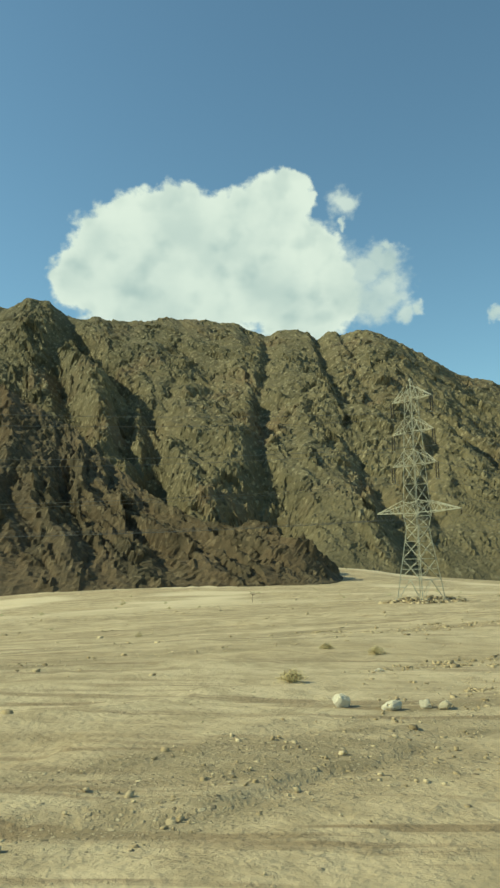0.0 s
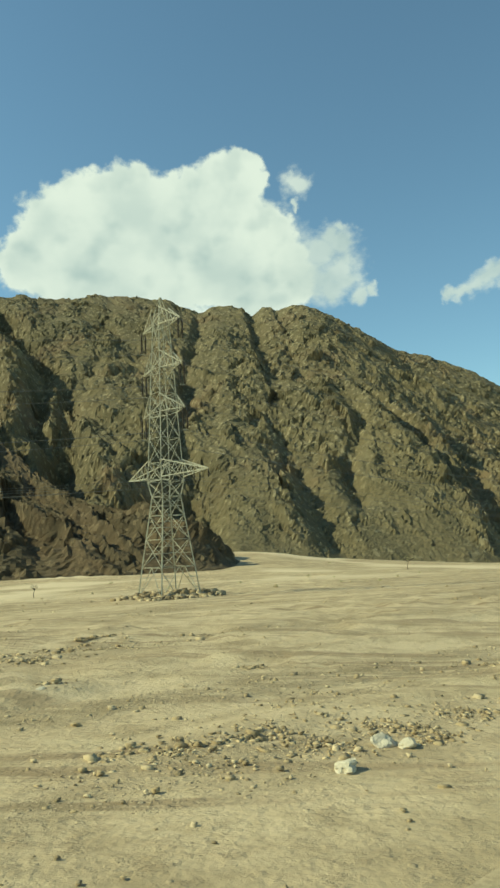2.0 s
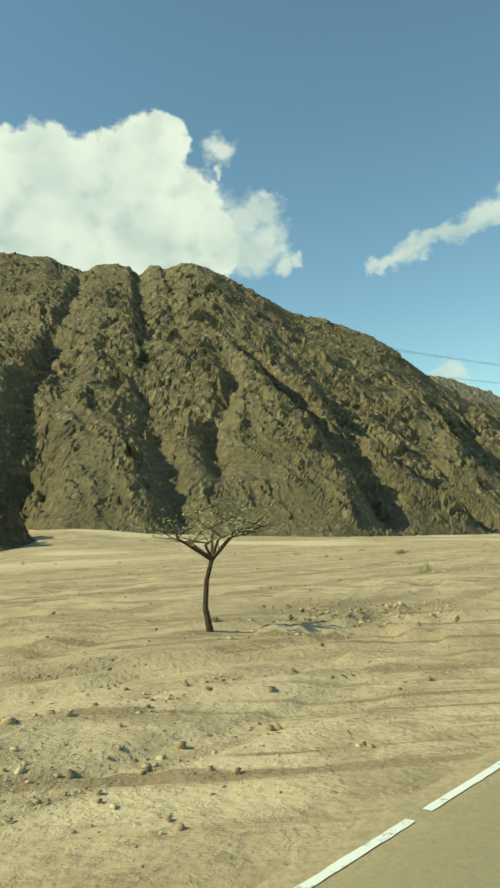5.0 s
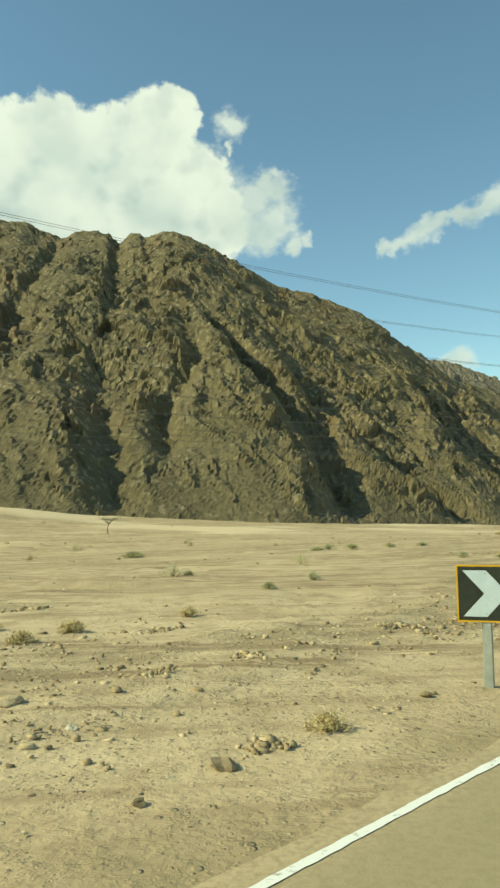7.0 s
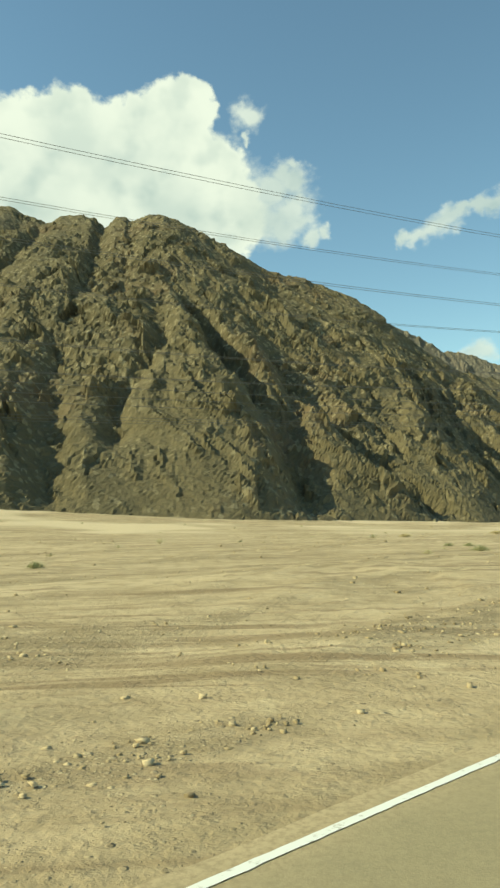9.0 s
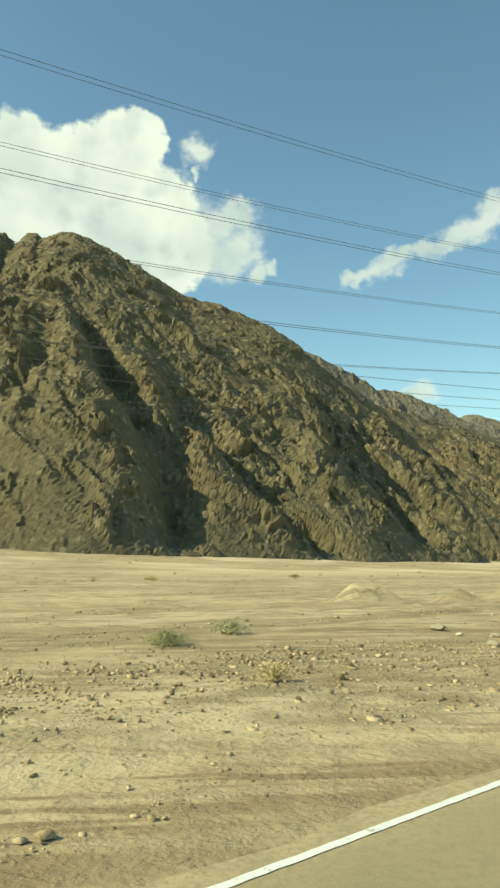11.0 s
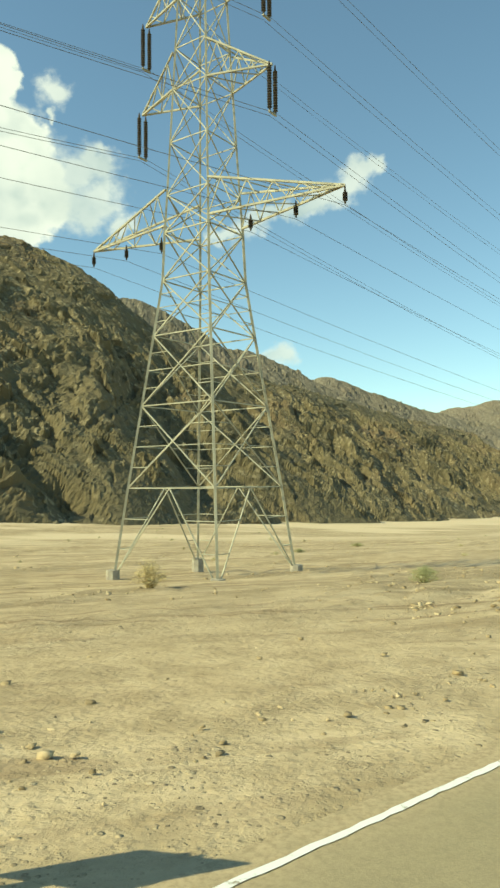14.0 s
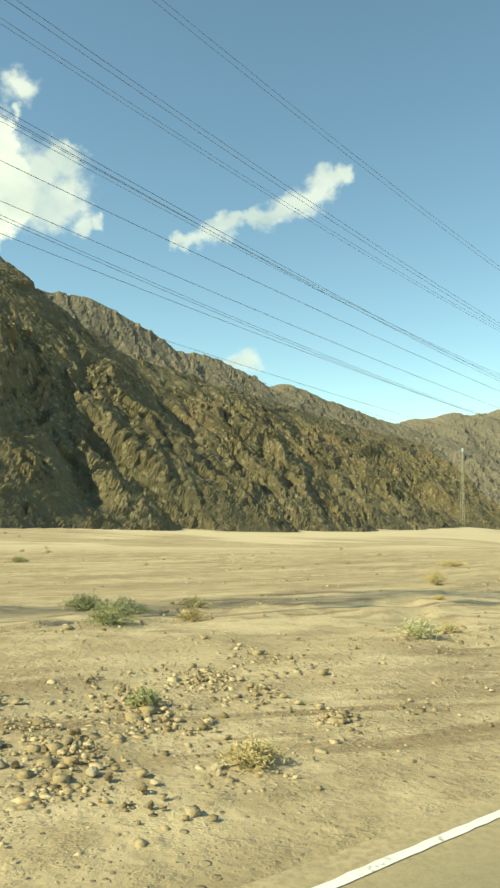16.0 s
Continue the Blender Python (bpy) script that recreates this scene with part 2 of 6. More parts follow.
PAINT = line_material()
STEEL = plain("galvanised steel", (0.42, 0.395, 0.29), 0.6, 0.15, 0.14, 1.2)
POST = plain("weathered galvanised post", (0.46, 0.47, 0.40), 0.5, 0.3, 0.12, 5.0)
INSULATOR = plain("brown glazed insulator", (0.060, 0.048, 0.032), 0.3, 0.0, 0.2, 8.0)
WIRE = plain("dull aluminium conductor", (0.16, 0.16, 0.15), 0.6, 0.5, 0.1, 2.0)
CONCRETE = plain("concrete", (0.40, 0.36, 0.28), 0.9, 0.0, 0.15, 3.0, 0.02)
SIGN_BLACK = plain("faded black sign sheeting", (0.038, 0.042, 0.030), 0.55, 0.0, 0.15, 4.0)
SIGN_WHITE = plain("white reflective sheeting", (0.58, 0.66, 0.68), 0.45, 0.0, 0.04, 4.0)
SIGN_YELLOW = plain("yellow sign border", (0.72, 0.40, 0.03), 0.5, 0.0, 0.08, 4.0)
SIGN_BACK = plain("bare aluminium sign back", (0.52, 0.56, 0.50), 0.45, 0.25, 0.08, 4.0)
YELLOW = plain("faded yellow paint", (0.70, 0.56, 0.20), 0.8, 0.0, 0.12, 5.0)
BLACK = plain("black paint", (0.03, 0.028, 0.022), 0.8, 0.0, 0.1, 9.0)
BARK = plain("dry dark bark", (0.085, 0.060, 0.040), 0.95, 0.0, 0.25, 9.0, 0.03)
TWIG = plain("dry straw twigs", (0.38, 0.29, 0.13), 0.9, 0.0, 0.2, 20.0)
LEAF_GREEN = plain("dusty green leaves", (0.37, 0.365, 0.17), 0.85, 0.0, 0.25, 12.0)
LEAF_DRY = plain("dry yellow scrub", (0.60, 0.475, 0.23), 0.9, 0.0, 0.25, 12.0)
LEAF_GREY = plain("grey-green scrub", (0.54, 0.51, 0.28), 0.9, 0.0, 0.25, 12.0)
PLASTIC = plain("white plastic sheet", (0.56, 0.60, 0.53), 0.5, 0.0, 0.08, 6.0)
RUST = plain("dark weathered wood", (0.10, 0.075, 0.05), 0.85, 0.0, 0.25, 10.0, 0.01)


def stone_material(name, a, b, c, clods=0.0):
    m = Nodes(name)
    co = m.coords()
    info = m.n.new("ShaderNodeObjectInfo").outputs["Random"]
    isl = m.n.new("ShaderNodeNewGeometry").outputs["Random Per Island"]
    pick = m.math("FRACT", m.math("ADD", info, isl))
    col = m.mix(m.ramp(pick, 0.35, 0.9), a, b)
    col = m.mix(m.ramp(m.math("FRACT", m.math("MULTIPLY", pick, 7.3)), 0.74, 0.78, 0.0, clods), col, tuple(0.5 * q for q in a))
    col = m.mix(m.ramp(m.noise(co, 5.0, 6, 0.7), 0.45, 0.75, 0.0, 0.6), col, c)
    return m.done(col, 0.93, m.bump(m.noise(co, 9.0, 7, 0.7), 0.6, 0.05))


BOULDER = stone_material("pale granite boulder", (0.47, 0.395, 0.265), (0.64, 0.56, 0.41), (0.36, 0.285, 0.18))
STONE = stone_material("brown field stone", (0.40, 0.300, 0.165), (0.62, 0.485, 0.290), (0.30, 0.215, 0.120), 0.7)
RUBBLE = stone_material("dumped rubble", (0.30, 0.225, 0.125), (0.54, 0.425, 0.26), (0.22, 0.16, 0.09), 0.8)


# ---- shape helpers ----
def fade(t):
    return t * t * t * (t * (t * 6 - 15) + 10)


def grad_noise(x, y, seed=0):
    """Gradient noise over arrays, about -0.7 to 0.7."""
    xi, yi = np.floor(x).astype(np.int64), np.floor(y).astype(np.int64)
    xf, yf = x - xi, y - yi
    u, v = fade(xf), fade(yf)

    def g(i, j, dx, dy):
        h = (i * 374761393 + j * 668265263 + seed * 974711) & 0xFFFFFFFF
        h = ((h ^ (h >> 13)) * 1274126177) & 0xFFFFFFFF
        h = (h ^ (h >> 16)) & 0xFFFF
        a = h * (2 * np.pi / 65536.0)
        return np.cos(a) * dx + np.sin(a) * dy

    n00, n10 = g(xi, yi, xf, yf), g(xi + 1, yi, xf - 1, yf)
    n01, n11 = g(xi, yi + 1, xf, yf - 1), g(xi + 1, yi + 1, xf - 1, yf - 1)
    return (n00 * (1 - u) + n10 * u) * (1 - v) + (n01 * (1 - u) + n11 * u) * v


def fbm(x, y, octaves=5, gain=0.5, seed=0):
    total, amp, f = 0.0, 1.0, 1.0
    for k in range(octaves):
        total = total + amp * grad_noise(x * f, y * f, seed + k * 17)
        amp, f = amp * gain, f * 2.03
    return total


def ridged(x, y, octaves=4, gain=0.5, seed=0):
    """0 in the gullies to about 1 on the ribs."""
    total, amp, f, norm = 0.0, 1.0, 1.0, 0.0
    for k in range(octaves):
        total = total + amp * (1 - np.minimum(1, 2.2 * np.abs(grad_noise(x * f, y * f, seed + k * 31))))
        norm += amp
        amp, f = amp * gain, f * 2.1
    return total / norm


def facets(x, y, seed=0):
    """Fractured blocks: for each place the height of its tilted block, about -0.5 to 0.5, and the distance to the block's middle."""
    xi, yi = np.floor(x).astype(np.int64), np.floor(y).astype(np.int64)
    best, tall = np.full(x.shape, 9.0), np.zeros(x.shape)
    for i in (-1, 0, 1):
        for j in (-1, 0, 1):
            h = ((xi + i) * 374761393 + (yi + j) * 668265263 + seed * 974711) & 0xFFFFFFFF
            h = ((h ^ (h >> 13)) * 1274126177) & 0xFFFFFFFF
            h = h ^ (h >> 15)
            dx, dy = x - (xi + i) - (h & 0xFFF) / 4096.0, y - (yi + j) - ((h >> 12) & 0xFFF) / 4096.0
            d = dx * dx + dy * dy
            g = (h * 2246822519 + 3266489917) & 0xFFFFFFFF
            g = g ^ (g >> 14)
            top = (g & 0x3FF) / 1024.0 - 0.5 + 1.1 * (((g >> 10) & 0x3FF) / 1024.0 - 0.5) * dx + 1.1 * (((g >> 20) & 0x3FF) / 1024.0 - 0.62) * dy
            near = d < best
            best = np.where(near, d, best)
            tall = np.where(near, top, tall)
    return tall, np.sqrt(best)


def step(lo, hi, x):
    t = np.clip((x - lo) / (hi - lo), 0, 1)
    return t * t * (3 - 2 * t)


def smooth_line(nodes, n):
    """A Catmull-Rom curve through nodes, n points even in the nodes' count."""
    p = np.array(nodes, float)
    p = np.vstack([2 * p[0] - p[1], p, 2 * p[-1] - p[-2]])
    # spacing by length
    seg = np.linalg.norm(np.diff(p[1:-1], axis=0), axis=1)
    cum = np.concatenate([[0], np.cumsum(seg)])
    t = np.linspace(0, cum[-1], n)
    k = np.clip(np.searchsorted(cum, t, side="right") - 1, 0, len(seg) - 1)
    s = ((t - cum[k]) / seg[k])[:, None]
    p0, p1, p2, p3 = p[k], p[k + 1], p[k + 2], p[k + 3]
    return 0.5 * (2 * p1 + (p2 - p0) * s + (2 * p0 - 5 * p1 + 4 * p2 - p3) * s * s + (3 * p1 - p0 - 3 * p2 + p3) * s ** 3), t


def grid_mesh(name, pts, smooth=False):
    """A mesh from an (n, m, 3) array of points."""
    n, m = pts.shape[:2]
    idx = np.arange(n * m).reshape(n, m)
    quads = np.stack([idx[:-1, :-1], idx[1:, :-1], idx[1:, 1:], idx[:-1, 1:]], -1).reshape(-1, 4)
    me = bpy.data.meshes.new(name)
    me.vertices.add(n * m)
    me.vertices.foreach_set("co", pts.reshape(-1).astype(np.float32))
    me.loops.add(quads.size)
    me.loops.foreach_set("vertex_index", quads.reshape(-1).astype(np.int32))
    me.polygons.add(len(quads))
    me.polygons.foreach_set("loop_start", np.arange(0, quads.size, 4, dtype=np.int32))
    me.update(calc_edges=True)
    me.validate()
    me.polygons.foreach_set("use_smooth", [smooth] * len(me.polygons))
    return me


def float_layer(me, name, values):
    a = me.attributes.new(name, "FLOAT", "POINT")
    a.data.foreach_set("value", np.asarray(values, np.float32).reshape(-1))


def part(name, bm, material, parent=None, label="", smooth=False):
    """A bmesh as one mesh object, under a thing or a part."""
    me = bpy.data.meshes.new(name)
    bm.normal_update()
    bm.to_mesh(me)
    bm.free()
    me.materials.append(material)
    if smooth:
        me.polygons.foreach_set("use_smooth", [True] * len(me.polygons))
    ob = new(name, me)
    ob.parent = parent
    if label:
        tagged(ob, label)
    return ob


def root(name, m, label, category, group="", kind=""):
    ob = new(name)
    ob.matrix_basis = m
    return tagged(ob, label, category, group, kind)


def beam(bm, a, b, w, h=None):
    """A square bar from a to b."""
    a, b = Vector(a), Vector(b)
    d = b - a
    if d.length < 1e-6:
        return
    up = Vector((0, 0, 1)) if abs(d.normalized().z) < 0.95 else Vector((1, 0, 0))
    s = d.cross(up).normalized() * (w / 2)
    t = d.cross(s).normalized() * ((h or w) / 2)
    v = [bm.verts.new(p + q) for p in (a, b) for q in (s + t, s - t, -s - t, -s + t)]
    for f in ((0, 1, 2, 3), (7, 6, 5, 4), (0, 4, 5, 1), (1, 5, 6, 2), (2, 6, 7, 3), (3, 7, 4, 0)):
        bm.faces.new([v[i] for i in f])


def tube(bm, points, radii, sides=6):
    """A round bar through points."""
    rings = []
    for i, p in enumerate(points):
        p = Vector(p)
        d = (Vector(points[min(i + 1, len(points) - 1)]) - Vector(points[max(i - 1, 0)])).normalized()
        up = Vector((0, 0, 1)) if abs(d.z) < 0.95 else Vector((1, 0, 0))
        s = d.cross(up).normalized()
        t = d.cross(s).normalized()
        r = radii[i] if hasattr(radii, "__len__") else radii
        rings.append([bm.verts.new(p + r * (math.cos(2 * math.pi * k / sides) * s + math.sin(2 * math.pi * k / sides) * t)) for k in range(sides)])
    for a, b in zip(rings, rings[1:]):
        for k in range(sides):
            bm.faces.new((a[k], a[(k + 1) % sides], b[(k + 1) % sides], b[k]))
    bm.faces.new(rings[0])
    bm.faces.new(rings[-1][::-1])


def box(bm, lo, hi):
    lo, hi = Vector(lo), Vector(hi)
    v = [bm.verts.new((x, y, z)) for z in (lo.z, hi.z) for x, y in ((lo.x, lo.y), (hi.x, lo.y), (hi.x, hi.y), (lo.x, hi.y))]
    for f in ((3, 2, 1, 0), (4, 5, 6, 7), (0, 1, 5, 4), (1, 2, 6, 5), (2, 3, 7, 6), (3, 0, 4, 7)):
        bm.faces.new([v[i] for i in f])


# ---- the road's edge line and the lie of the land ----
WAY_X = (0.0, 240.021, 20.392, 3.800, 3.718, 4.719)
WAY_Y = (0.0, 237.628, -24.465, -4.929, -5.268, -7.003)
WAY_Z = (0.0, -12.052, 0.126, -0.039, -0.200, -0.317)
LANE = ((0.0, 0.14, 0.19, 0.235, 0.30, 0.455, 0.51, 0.525, 0.58, 0.66, 0.69, 0.79, 0.805, 0.845, 0.868, 0.89, 0.92, 0.955, 0.98, 0.992, 1.02), (3.05, 3.05, 3.35, 3.6, 3.76, 3.98, 4.05, 4.28, 4.5, 4.88, 4.82, 4.66, 4.74, 4.48, 4.2, 3.95, 3.84, 3.9, 3.97, 4.0, 3.75))


def drive(s):
    """The way that the vehicle takes, on the road's surface, at s (0 to 1, straight on beyond), and its direction."""
    s = np.asarray(s, float)
    c = np.clip(s, 0.0, 1.0)
    val = [sum(a * c ** i for i, a in enumerate(k)) for k in (WAY_X, WAY_Y, WAY_Z)]
    der = [sum(i * a * c ** (i - 1) for i, a in enumerate(k) if i) for k in (WAY_X, WAY_Y, WAY_Z)]
    return [v + (s - c) * d for v, d in zip(val, der)], np.hypot(der[0], der[1]), der


def edge_normal(s):
    _, ln, der = drive(s)
    return -der[1] / ln, der[0] / ln


def edge(s):
    """The white edge line at s."""
    (x, y, z), ln, der = drive(s)
    off = sum(np.interp(np.asarray(s, float) + d, *LANE) for d in (-0.02, -0.01, 0.0, 0.01, 0.02)) / 5
    return [x - der[1] / ln * off, y + der[0] / ln * off, z]


ES = np.linspace(-3, 4, 1401)
EX, EY, EZ = edge(ES)


LIE = ((0, 0, -12.798), (0, 1, -12.642), (0, 2, 10.609), (0, 3, 6.954), (0, 4, -0.15), (1, 0, -8.38), (1, 1, -18.077), (1, 2, -12.716), (1, 3, -0.821), (2, 0, 1.302), (2, 1, 4.303), (2, 2, 4.091), (3, 0, 7.657), (3, 1, 2.706), (4, 0, -6.171))


def plain_height(x, y):
    """The broad lie of the wadi floor, with the fan at the gully's mouth; it falls on gently beyond."""
    xc, yc = np.clip(x, -120, 780), np.clip(y, -60, 800)
    u, v = (xc - 150) / 300, (yc - 250) / 300
    z = sum(c * u ** i * v ** j for i, j, c in LIE)
    z = z + 4.0 * np.exp(-((xc - 47) / 32) ** 2 - ((yc - 368) / 55) ** 2)
    # a shallow channel past the second pylon
    z = z - 0.7 * np.exp(-((0.92 * (xc - 268) + 0.39 * (yc - 214.5)) / 22) ** 2 - ((-0.39 * (xc - 268) + 0.92 * (yc - 214.5)) / 5.5) ** 2)
    return z - 0.04 * np.minimum(np.hypot(x - xc, y - yc), 1600)


# drifts of stones: centre, half length along the wadi, half width, count
DRIFTS = ((56, 74, 7, 2.6, 2600), (61, 70.5, 4, 2.0, 1500), (67, 77, 4, 2.2, 1500), (67.3, 73.0, 1.3, 0.9, 500), (32.9, 41.5, 3, 0.7, 700), (26, 52, 5, 1.0, 500), (30.2, 40.9, 2, 0.5, 300), (10, 39, 6, 1.2, 500), (21.7, 47, 5, 1.0, 500), (14.5, 25.3, 2.5, 0.6, 400), (6, 23.8, 3, 0.5, 200), (104, 113, 6, 2.0, 800), (121, 121, 5, 2.0, 1100), (130, 127, 7, 2.5, 900), (117, 116, 5, 1.2, 700))
DRIFTS += ((172, 160, 7, 2.4, 1800), (181, 165, 4, 1.8, 900), (164, 153, 5, 1.4, 900), (190, 167, 5, 1.5, 700), (216, 181, 5, 1.4, 900), (228, 186.5, 4, 1.0, 500), (270, 203.6, 4.5, 1.4, 520), (274.6, 205.4, 4.2, 1.9, 620), (276.5, 207.2, 3.0, 0.9, 420), (263.1, 200, 1.8, 0.8, 400), (273.5, 203.6, 2.6, 1.2, 300), (83, 93, 4, 1.6, 700))
DRIFTS += ((195.7, 167.5, 2.2, 0.3, 210), (197, 173.2, 4, 0.5, 260), (167.8, 149.7, 0.6, 0.4, 150), (169, 151.4, 2.0, 0.35, 180), (219.2, 180.8, 1.5, 0.35, 180), (214.3, 178.8, 1.6, 0.4, 200), (128.4, 123.0, 4, 0.6, 400), (38.2, 47.0, 2.5, 0.4, 240), (42.0, 52.5, 1, 0.5, 260), (48.0, 66.5, 1.5, 0.8, 300))
PATCHES = [(26.4, 54.6, 0.8, 0.3, 150), (25.5, 50.1, 0.5, 0.2, 112), (27.0, 45.0, 0.3, 0.2, 94), (30.4, 40.8, 0.3, 0.2, 93), (33.4, 40.8, 0.5, 0.2, 111), (28.7, 40.4, 0.3, 0.2, 88), (31.1, 48.0, 0.4, 0.2, 100), (47.0, 56.7, 0.5, 0.2, 111), (44.2, 54.0, 0.5, 0.2, 112), (46.4, 54.1, 0.3, 0.2, 94), (44.8, 58.9, 0.4, 0.2, 108), (51.1, 71.1, 0.5, 0.2, 119), (54.1, 66.5, 0.6, 0.2, 128), (109.2, 111.1, 0.4, 0.2, 105), (111.1, 112.4, 0.3, 0.2, 89), (109.5, 116.0, 0.5, 0.2, 109), (108.4, 108.4, 0.4, 0.2, 103), (110.7, 107.5, 0.3, 0.2, 96)]
PATCHES += [(114.9, 115.8, 0.6, 0.2, 130), (112.4, 108.8, 0.2, 0.2, 86), (105.9, 119.9, 0.6, 0.2, 129), (126.2, 123.1, 0.6, 0.2, 122), (127.8, 124.2, 0.4, 0.2, 106), (130.9, 127.2, 0.6, 0.2, 124), (126.6, 120.1, 0.3, 0.2, 88), (169.7, 154.8, 0.6, 0.2, 128), (172.8, 159.1, 0.8, 0.3, 152), (175.4, 159.9, 0.6, 0.2, 127), (168.8, 151.2, 0.3, 0.2, 96), (170.4, 152.0, 0.3, 0.2, 89), (185.4, 167.4, 0.5, 0.2, 119), (189.4, 168.3, 0.5, 0.2, 113), (187.6, 162.6, 0.4, 0.2, 103), (191.2, 165.4, 0.5, 0.2, 110), (226.1, 183.8, 0.3, 0.2, 95), (227.4, 188.1, 0.4, 0.2, 100)]
PATCHES += [(226.1, 190.3, 0.3, 0.2, 94), (243.8, 197.0, 0.5, 0.2, 117), (247.3, 197.8, 0.3, 0.2, 91), (263.4, 200.9, 0.4, 0.2, 99), (269.3, 204.2, 0.6, 0.2, 129), (269.0, 202.2, 0.3, 0.2, 94), (265.0, 205.0, 0.5, 0.2, 116), (274.6, 204.8, 0.7, 0.2, 133), (276.5, 207.4, 0.4, 0.2, 107), (277.6, 205.0, 0.4, 0.2, 105), (273.6, 203.3, 0.3, 0.2, 98), (3.6, 37.4, 1.0, 0.3, 167), (5.9, 23.0, 0.7, 0.2, 132), (5.3, 18.5, 0.4, 0.2, 105), (9.7, 41.5, 0.6, 0.2, 120), (7.3, 23.4, 0.4, 0.2, 100), (62.2, 73.8, 1.0, 0.3, 174), (60.8, 69.1, 0.6, 0.2, 121)]
PATCHES += [(65.3, 76.5, 0.9, 0.3, 155), (58.8, 71.5, 0.4, 0.2, 100), (57.8, 77.9, 0.5, 0.2, 117)]
DRIFTS += tuple(PATCHES)
# dug mounds and hollows: place, height, half width
MOUNDS = ((192.4, 193.5, 0.95, 1.2), (195.6, 187.6, 0.62, 0.8), (198.0, 187.0, 0.6, 0.75), (200.2, 186.8, 0.66, 0.8), (202.6, 186.6, 0.5, 0.7), (194.0, 190.0, -0.35, 1.2), (53.5, 73.2, 0.35, 0.8), (38.0, 47.0, 0.25, 0.8), (195.7, 167.5, 0.13, 0.45), (219.2, 180.8, 0.16, 0.5), (167.8, 149.7, 0.14, 0.35), (25.2, 113.0, 0.55, 3.0))


def stony(x, y):
    """How stony the ground is: streaks along the wadi, and the drifts."""
    a, b = 0.82 * x + 0.57 * y, -0.57 * x + 0.82 * y
    streak = fbm(a / 26 + 0.5 * grad_noise(a / 40, b / 14, 139), b / 3.6, 4, 0.55, 141) + 0.35 * fbm(a / 5, b / 1.6, 3, 0.5, 142)
    on = step(0.0, 0.40, streak)
    for hx, hy, ra, rb, _ in DRIFTS:
        u, w = 0.82 * (x - hx) + 0.57 * (y - hy), -0.57 * (x - hx) + 0.82 * (y - hy)
        on = np.maximum(on, np.exp(-(u / ra) ** 2 - (w / rb) ** 2) * np.clip(0.75 + 1.2 * streak, 0, 1))
    return on


RUTS = ((73.5, 68.0, 9.5, 1.6, 3.3),)     # tyre tracks: centre, radius, from and to angle


def relief(x, y, lat):
    """Washes, cut banks, humps and tyre tracks on the wadi floor."""
    a, b = 0.82 * x + 0.57 * y, -0.57 * x + 0.82 * y
    amp = step(0.6, 7.0, lat)
    far = step(25, 120, lat)
    wash = fbm(a / 16 + 0.4 * grad_noise(a / 30, b / 30, 5), b / 5.0, 4, 0.5, 3)
    bank = fbm(a / 24, b / 8, 4, 0.5, 11) * 3.2
    bank = bank - np.floor(bank)
    bank = step(0.0, 0.93, bank) - step(0.93, 1.0, bank)
    bank = bank * step(-0.12, 0.2, fbm(a / 40, b / 20, 2, 0.5, 19))
    small = fbm(a / 1.7, b / 1.1, 3, 0.5, 23)
    lump = step(0.62, 0.9, ridged(a / 4.0, b / 2.4, 3, 0.55, 41)) * step(-0.05, 0.3, fbm(a / 25, b / 12, 2, 0.5, 43))
    z = amp * (0.08 * wash + (0.13 + 0.07 * step(150, 60, x)) * bank * (1 + 0.6 * far) + 0.10 * lump * (1 - far)) + (0.2 + 0.8 * amp) * 0.012 * small * (1 - far)
    berm = step(-0.25, 0.15, fbm(a / 14, b * 0 + 5, 3, 0.5, 51)) * (0.5 + ridged(a / 1.6, b / 1.2, 3, 0.6, 52))
    z = z + 0.11 * berm * np.exp(-((lat - 5.2 - 1.6 * fbm(a / 18, b * 0 + 8, 2, 0.5, 53)) / 1.1) ** 2)
    z = z + amp * (1 - far) * 0.035 * fbm(a / 0.75, b / 0.6, 2, 0.6, 57) * step(-0.1, 0.25, fbm(a / 20, b / 8, 3, 0.5, 58))
    for mx, my, tall, r in MOUNDS:
        u, w = 0.82 * (x - mx) + 0.57 * (y - my), -0.57 * (x - mx) + 0.82 * (y - my)
        z = z + tall * np.exp(-((u / (2 * r)) ** 2 + (w / r) ** 2) ** 1.8) * (1 + 0.8 * fbm(a / 0.9, b / 0.9, 2, 0.6, 67))
    for cx, cy, r, a0, a1 in RUTS:
        d, ang = np.hypot(x - cx, y - cy), np.arctan2(y - cy, x - cx) % (2 * np.pi)
        on = step(a0, a0 + 0.3, ang) * step(a1, a1 - 0.3, ang)
        for rr in (r, r + 0.9, r + 2.1, r + 3.0):
            q = (d - rr) / 0.36
            z = z + on * (-0.16 * np.exp(-q * q) + 0.11 * np.exp(-(q - 1.7) ** 2) + 0.06 * np.exp(-(q + 1.7) ** 2))
    return z


def ground(x, y, detail=True):
    """Height of the ground at a place, with its distance from the edge line."""
    x, y = np.atleast_1d(np.asarray(x, float)), np.atleast_1d(np.asarray(y, float))
    near = np.zeros(len(x), int)
    for k in range(0, len(x), 20000):
        near[k:k + 20000] = np.argmin((x[k:k + 20000, None] - EX) ** 2 + (y[k:k + 20000, None] - EY) ** 2, axis=1)
    nx, ny = edge_normal(ES[near])
    lat = (x - EX[near]) * nx + (y - EY[near]) * ny
    w = step(4, 30, np.abs(lat))
    z = EZ[near] * (1 - w) + plain_height(x, y) * w
    return (z + relief(x, y, lat), lat) if detail else (z, lat)


